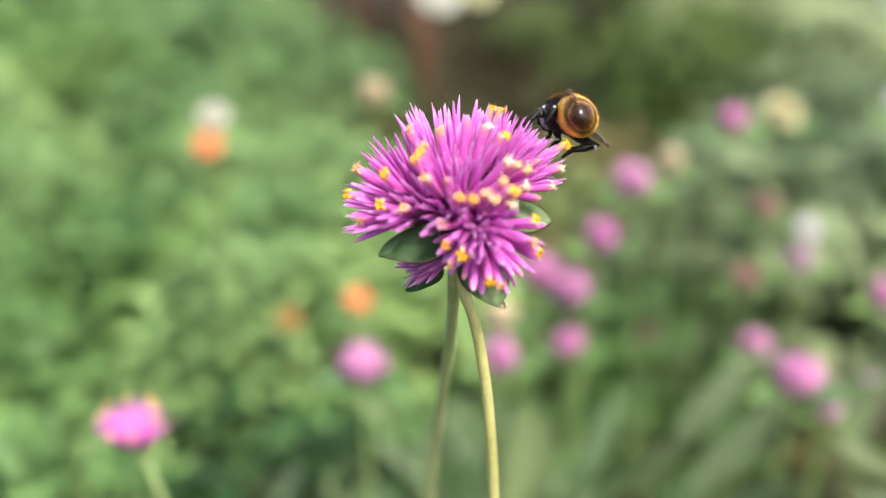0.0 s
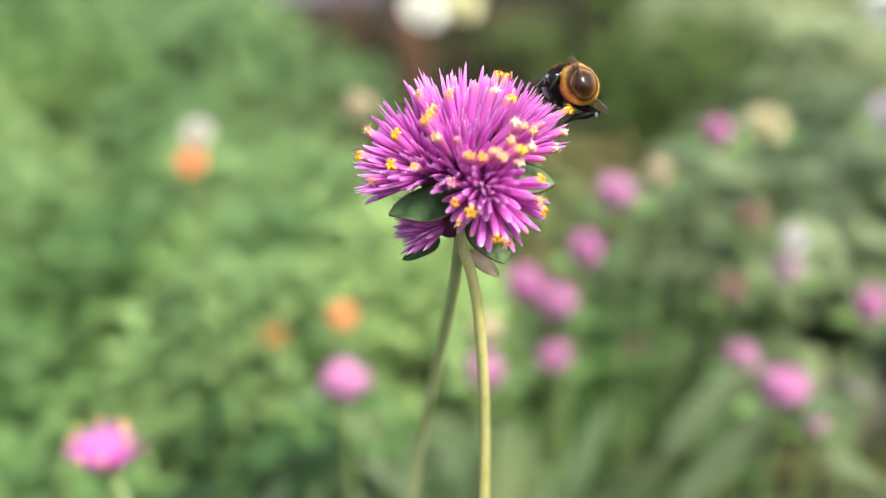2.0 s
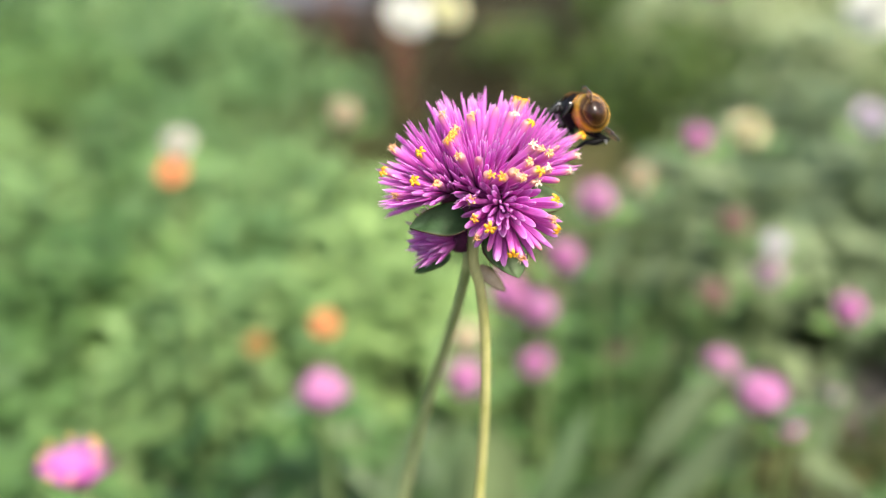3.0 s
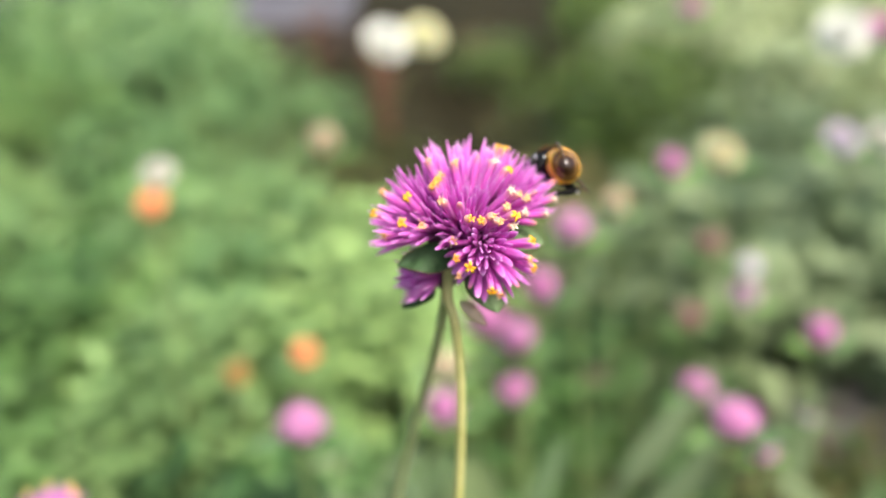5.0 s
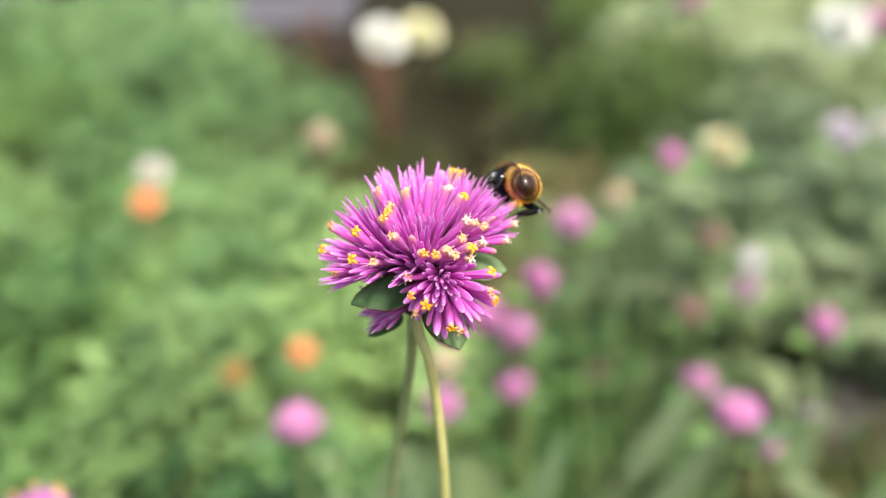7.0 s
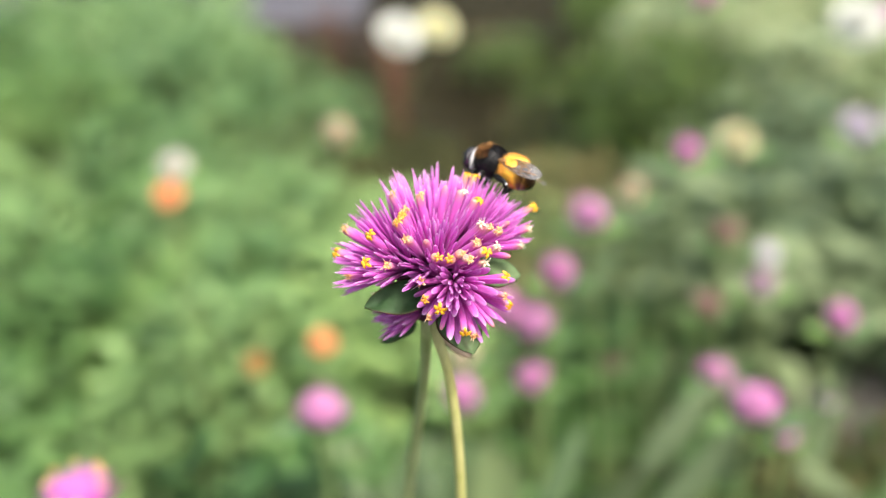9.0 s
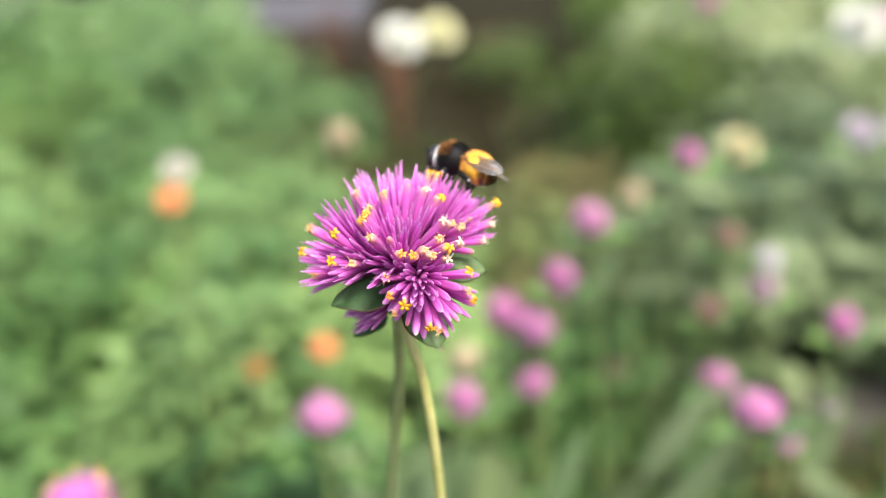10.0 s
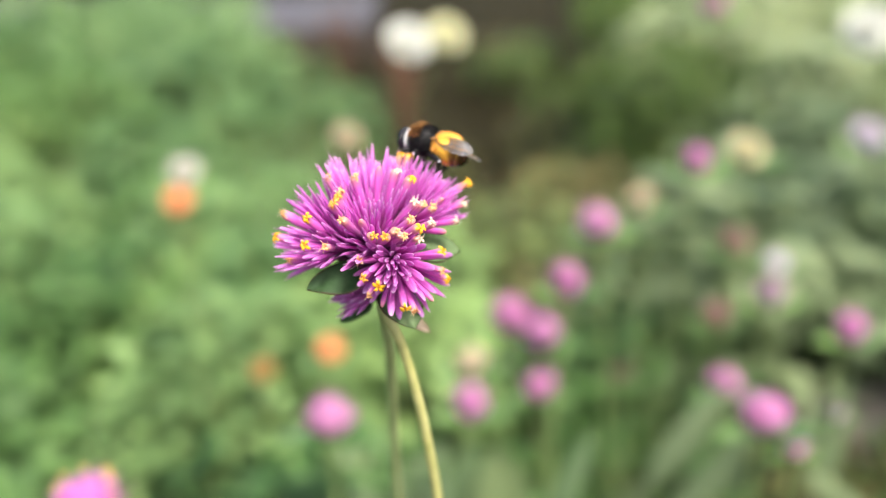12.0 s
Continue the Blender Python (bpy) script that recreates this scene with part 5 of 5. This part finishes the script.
def bloom(name, at, mesh, mat, label, category, group, lean=(0, 0), radius=0.012):
    """A flower on its own stem, which rises from the soil."""
    x, y, z = at
    fx, fy = x - lean[0], y - lean[1]
    ob = thing(name, Matrix.Translation((fx, fy, 0)), label, category, group)
    top = Vector((lean[0], lean[1], z))
    line = smooth_line([(0, 0, -0.04), (lean[0] * 0.25, lean[1] * 0.25, z * 0.5), top - Vector((0, 0, radius * 0.4))], 6)
    part("stem", tube(line, 0.0013 if radius < 0.024 else 0.001, 6), GREEN_STEM, ob)
    if name == "globe_amaranth" and y < 0.3:
        part_of("flower_head", mesh, mat, ob, "", aim(top, (0.10, 0.04, 1.0), (1, 0.2, 0)))
        return ob
    way = Vector((lean[0] * 1.5, (-1.0 if name == "zinnia" else -0.25) * z + lean[1], z)).normalized()
    part_of("flower_head", mesh, mat, ob, "", aim(top, way, (1, 0.2, 0)))
    for k in (-1, 1) if radius < 0.024 else ():
        bm = blade_bm(radius * 2.2, radius * 1.1, 0.2, 0.2, 5)
        zz = Vector((k * 0.8, -0.3, 0.25)).normalized()
        part("leaf", bm, LEAF_MID, ob, "", aim(top - Vector((0, 0, radius * 0.9)), zz, (-Vector((0, -0.5, 0.8))).cross(zz)))
    return ob


def flowers():
    amaranth = "globe amaranth flowers"
    pink = "round magenta-pink globe amaranth on a thin green stem"
    faded = "faded rose globe amaranth head on a thin stem"
    i = 0
    for x, y, z, r, kind in (
        (-0.093, 0.212, 0.469, 0.0105, "pink"), (-0.041, 0.370, 0.392, 0.0125, "pink"), (0.136, 0.572, 0.420, 0.014, "pink"), (0.238, 0.679, 0.433, 0.013, "pink"),
        (0.100, 0.493, 0.410, 0.0115, "pink"), (0.086, 0.515, 0.320, 0.0125, "pink"), (0.217, 0.515, 0.318, 0.0115, "pink"), (0.207, 0.422, 0.352, 0.0150, "pink"),
        (0.072, 0.560, 0.353, 0.0155, "pink"), (0.092, 0.537, 0.350, 0.014, "pink"), (0.035, 0.449, 0.350, 0.012, "pink"), (0.313, 0.538, 0.347, 0.013, "pink"),
        (0.224, 0.418, 0.332, 0.008, "pink"), (0.457, 1.331, 0.489, 0.02, "pink"), (0.575, 1.006, 0.497, 0.02, "pink"),
        (0.339, 0.730, 0.286, 0.016, "pale"), (0.276, 0.470, 0.321, 0.007, "pale"), (0.215, 0.768, 0.370, 0.014, "tan"), (0.339, 0.841, 0.295, 0.016, "rose"),
        (0.266, 0.675, 0.293, 0.012, "rose"), (0.168, 0.612, 0.270, 0.009, "brown"), (-0.069, 0.872, 0.410, 0.0175, "tan"), (0.038, 0.494, 0.353, 0.011, "tan"),
    ):
        i += 1
        mat, label = {"pink": (PINK_HEAD, pink), "pale": (PALE_HEAD, "pale pink globe amaranth on a thin green stem"), "tan": (TAN_HEAD, "dry tan seed head on a thin stem"), "rose": (ROSE_HEAD, faded), "brown": (BROWN_HEAD, "dark brown withered flower head on a thin stem")}[kind]
        ob = bloom("globe_amaranth", (x, y, z), cup_mesh(i) if i == 1 else globe_mesh(i, r, 200, 0.86 + 0.1 * math.sin(i * 2.9)), CUP_BRACT if i == 1 else mat, label, "flower", amaranth, (-0.075, 0.03) if i == 1 else (0.02 * math.sin(i * 1.7), 0.015 * math.cos(i * 2.3)), r)
        if i == 1:
            tips = random.Random(i)
            head = [c for c in ob.children if c.name.startswith("flower_head")][0]
            size = 0.0158
            head.matrix_basis = head.matrix_basis @ Matrix.Translation((0, 0, -0.010)) @ Matrix.Diagonal((size, size, size, 1))
            for k in range(9):
                a, th = k * 2.4, tips.uniform(0.35, 0.86)
                q = Vector((math.cos(a) * math.sin(th), math.sin(a) * math.sin(th), math.cos(th))) * 0.99
                part("star", ball(0.06, 0.06, 0.05, tuple(q), 7, 5), STAR_ORANGE, head, "golden floret tip")
    for x, y, z, r, mat, name, label in (
        (-0.168, 0.585, 0.441, 0.0108, ORANGE_HEAD, "zinnia", "small bright orange double flower on a green stem"),
        (-0.062, 0.549, 0.336, 0.0095, ORANGE_HEAD, "zinnia", "small bright orange double flower on a green stem"),
        (-0.118, 0.572, 0.307, 0.0085, RUST_HEAD, "zinnia", "small rust-brown fading flower on a green stem"),
        (-0.174, 0.630, 0.450, 0.0125, DULL_WHITE, "zinnia", "small white double flower on a green stem"),
        (-0.006, 1.026, 0.489, 0.0265, WHITE_HEAD, "zinnia", "large white double flower on a green stem"),
        (0.040, 1.060, 0.491, 0.0245, CREAM_HEAD, "zinnia", "large cream double flower beside the white one"),
        (0.535, 1.006, 0.492, 0.031, WHITE_HEAD, "zinnia", "large white double flower on a green stem"),
        (0.530, 0.959, 0.377, 0.021, LILAC_HEAD, "zinnia", "pale lilac double flower on a green stem"),
        (0.582, 0.958, 0.378, 0.020, DULL_WHITE, "zinnia", "dull white double flower beside the lilac one"),
        (0.342, 0.736, 0.314, 0.011, LILAC_HEAD, "zinnia", "small pale lilac double flower on a green stem"),
        (0.326, 0.800, 0.408, 0.0185, YELLOW_HEAD, "zinnia", "dull yellow double flower on a green stem"),
    ):
        i += 1
        bloom(name, (x, y, z), petal_mesh(i, r), mat, label, "flower", "double flowers", (0.02 * math.sin(i * 1.3), 0.02) if r < 0.024 else (0.16 if x < 0.3 else -0.12, -0.05), r)
    # dry red-brown stalks in the bare gap
    for n, (at, count) in enumerate((((-0.048, 2.1, 0), 16), ((-0.29, 3.0, 0), 8))):
        rng = random.Random(8 + n)
        ob = thing("dry_stalks", Matrix.Translation(at), "clump of dry reddish-brown plant stalks in bare soil" if n == 0 else "few dry reddish-brown stalks before the gravel path", "plant", "dry stalks")
        for k in range(count):
            a = rng.uniform(0, 6.28)
            tip = Vector((0.034 * math.cos(a), 0.034 * math.sin(a), rng.uniform(0.24, 0.36)))
            part("stalk", tube(smooth_line([(0.01 * math.cos(a), 0.01 * math.sin(a), -0.03), tip * 0.5 + Vector((0.01, 0, 0)), tip], 5), [0.006] * 11, 6), DRY_STALK, ob)


flowers()


# ---- movement: the flower sways in the wind, the hover fly rides on it and climbs to its top ----
def fly_pose(at, ahead, back):
    y = Vector(ahead).normalized()
    x = y.cross(Vector(back)).normalized()
    z = x.cross(y)
    return Matrix.Translation(mm(*at)) @ Matrix((x, y, z)).transposed().to_4x4()


FLY_ROWS = [
    (0.0, fly_pose((15.9, 3.6, 11.6), (-0.46, 0.88, 0.10), (0.74, 0.3, 0.58))),
    (1.5, fly_pose((15.9, 3.6, 11.4), (-0.46, 0.88, 0.10), (0.74, 0.3, 0.58))),
    (3.2, fly_pose((15.6, 3.6, 11.1), (-0.46, 0.88, 0.10), (0.74, 0.3, 0.58))),
    (5.0, fly_pose((15.0, 3.6, 10.0), (-0.46, 0.88, 0.10), (0.74, 0.3, 0.58))),
    (6.5, fly_pose((14.9, 3.6, 10.5), (-0.46, 0.88, 0.10), (0.74, 0.3, 0.58))),
    (7.2, fly_pose((15.0, 3.6, 10.3), (-0.46, 0.88, 0.10), (0.74, 0.3, 0.58))),
    (7.6, fly_pose((13.0, 4.0, 12.0), (-0.70, 0.66, 0.28), (0.58, 0.2, 0.78))),
    (8.0, fly_pose((11.5, 4.0, 13.2), (-0.80, 0.50, 0.32), (0.5, 0.1, 0.85))),
    (8.4, fly_pose((10.0, 3.5, 13.6), (-0.86, 0.36, 0.36), (0.42, 0.0, 0.9))),
    (8.8, fly_pose((10.3, 3.0, 13.9), (-0.92, 0.28, 0.27), (0.38, -0.1, 0.92))),
    (12.0, fly_pose((10.3, 3.0, 13.9), (-0.92, 0.28, 0.27), (0.38, -0.1, 0.92))),
]


def fly_at(t):
    for (t0, a), (t1, b) in zip(FLY_ROWS, FLY_ROWS[1:]):
        if t0 <= t <= t1:
            return a.lerp(b, (t - t0) / (t1 - t0))
    return FLY_ROWS[-1][1]


# seconds; lean (degrees) and shift (mm) of the main stem under the head; lean of the side stem; shift of the side head; further shift of the side stem
BEND_ROWS = [
    (0, -0.5, -0.15, 0.2, 0.00, 0.00, 0.0),
    (0.5, -0.2, -0.20, 0.1, -0.07, -0.13, 0.2),
    (1, -0.0, 0.06, 0.0, -0.13, -0.27, 0.4),
    (1.5, 0.2, -0.29, -0.1, -0.20, -0.40, 0.2),
    (2, 1.2, -1.00, 3.4, -1.60, -1.20, 1.3),
    (2.5, 2.2, -3.71, 6.9, -3.00, -2.00, 0.9),
    (3, 2.1, -1.69, 4.2, -2.40, -1.40, 1.1),
    (3.2, 2.1, -1.86, 4.2, -2.42, -1.42, 1.3),
    (4.8, 2.0, -4.37, 4.8, -2.58, -1.58, 0.0),
    (5, 2.0, -3.34, 4.6, -2.60, -1.60, 0.0),
    (5.5, 2.2, -3.44, 5.9, -2.60, -2.00, 0.0),
    (6, 1.9, -2.02, 4.9, -1.40, -0.80, 0.0),
    (6.5, 1.7, -2.41, 4.0, -1.80, -2.00, 0.0),
    (7, 1.0, -1.56, 2.4, -1.20, -0.20, 0.0),
    (7.2, 1.0, -1.48, 2.2, -1.20, -0.24, 0.0),
    (8.8, 0.9, -0.82, 1.0, -1.20, -0.56, 0.0),
    (9, 0.9, -0.73, 0.8, -1.20, -0.60, 0.0),
    (9.5, -1.1, -0.32, -1.1, -0.70, -0.30, 0.0),
    (10, -0.7, -0.42, -0.4, -0.55, -0.15, 0.0),
    (10.5, -0.3, -0.51, 0.4, -0.40, 0.00, 0.0),
    (11, -0.3, -0.24, 0.3, -0.45, -0.10, 0.0),
    (11.5, -0.4, 0.03, 0.2, -0.50, -0.20, 0.0),
    (12, -3.1, 0.18, -4.3, 0.90, -0.50, 0.0),
]


def motions():
    sway = [(row[0], pose(*row[1:])) for row in FLOWER_ROWS]
    walk(MAIN_FLOWER, [(t, m @ UPRIGHT) for t, m in sway])
    stem, m = STEM_ONE
    walk(stem, [(t, m @ pose(0.001 * dx, 0, 0, 0, a, 0)) for t, a, dx, b, x, z, more in BEND_ROWS])
    stem, m = STEM_TWO
    walk(stem, [(t, m @ pose(0.001 * (x * 0.8 + more), 0, 0.001 * z, 0, b, 0)) for t, a, dx, b, x, z, more in BEND_ROWS])
    side_head, m = SIDE_HEAD
    walk(side_head, [(t, m @ Matrix.Translation(mm(x, 0, z))) for t, a, dx, b, x, z, more in BEND_ROWS])
    walk(NEAR_WING, [(t, WING_SPREAD) for t in (0.0, 7.2)] + [(7.6, WING_SPREAD.lerp(WING_CLOSED, 0.3)), (8.0, WING_SPREAD.lerp(WING_CLOSED, 0.7))] + [(t, WING_CLOSED) for t in (8.4, 12.0)])
    walk(BEE, [(t, m @ fly_at(t)) for t, m in sway])


motions()
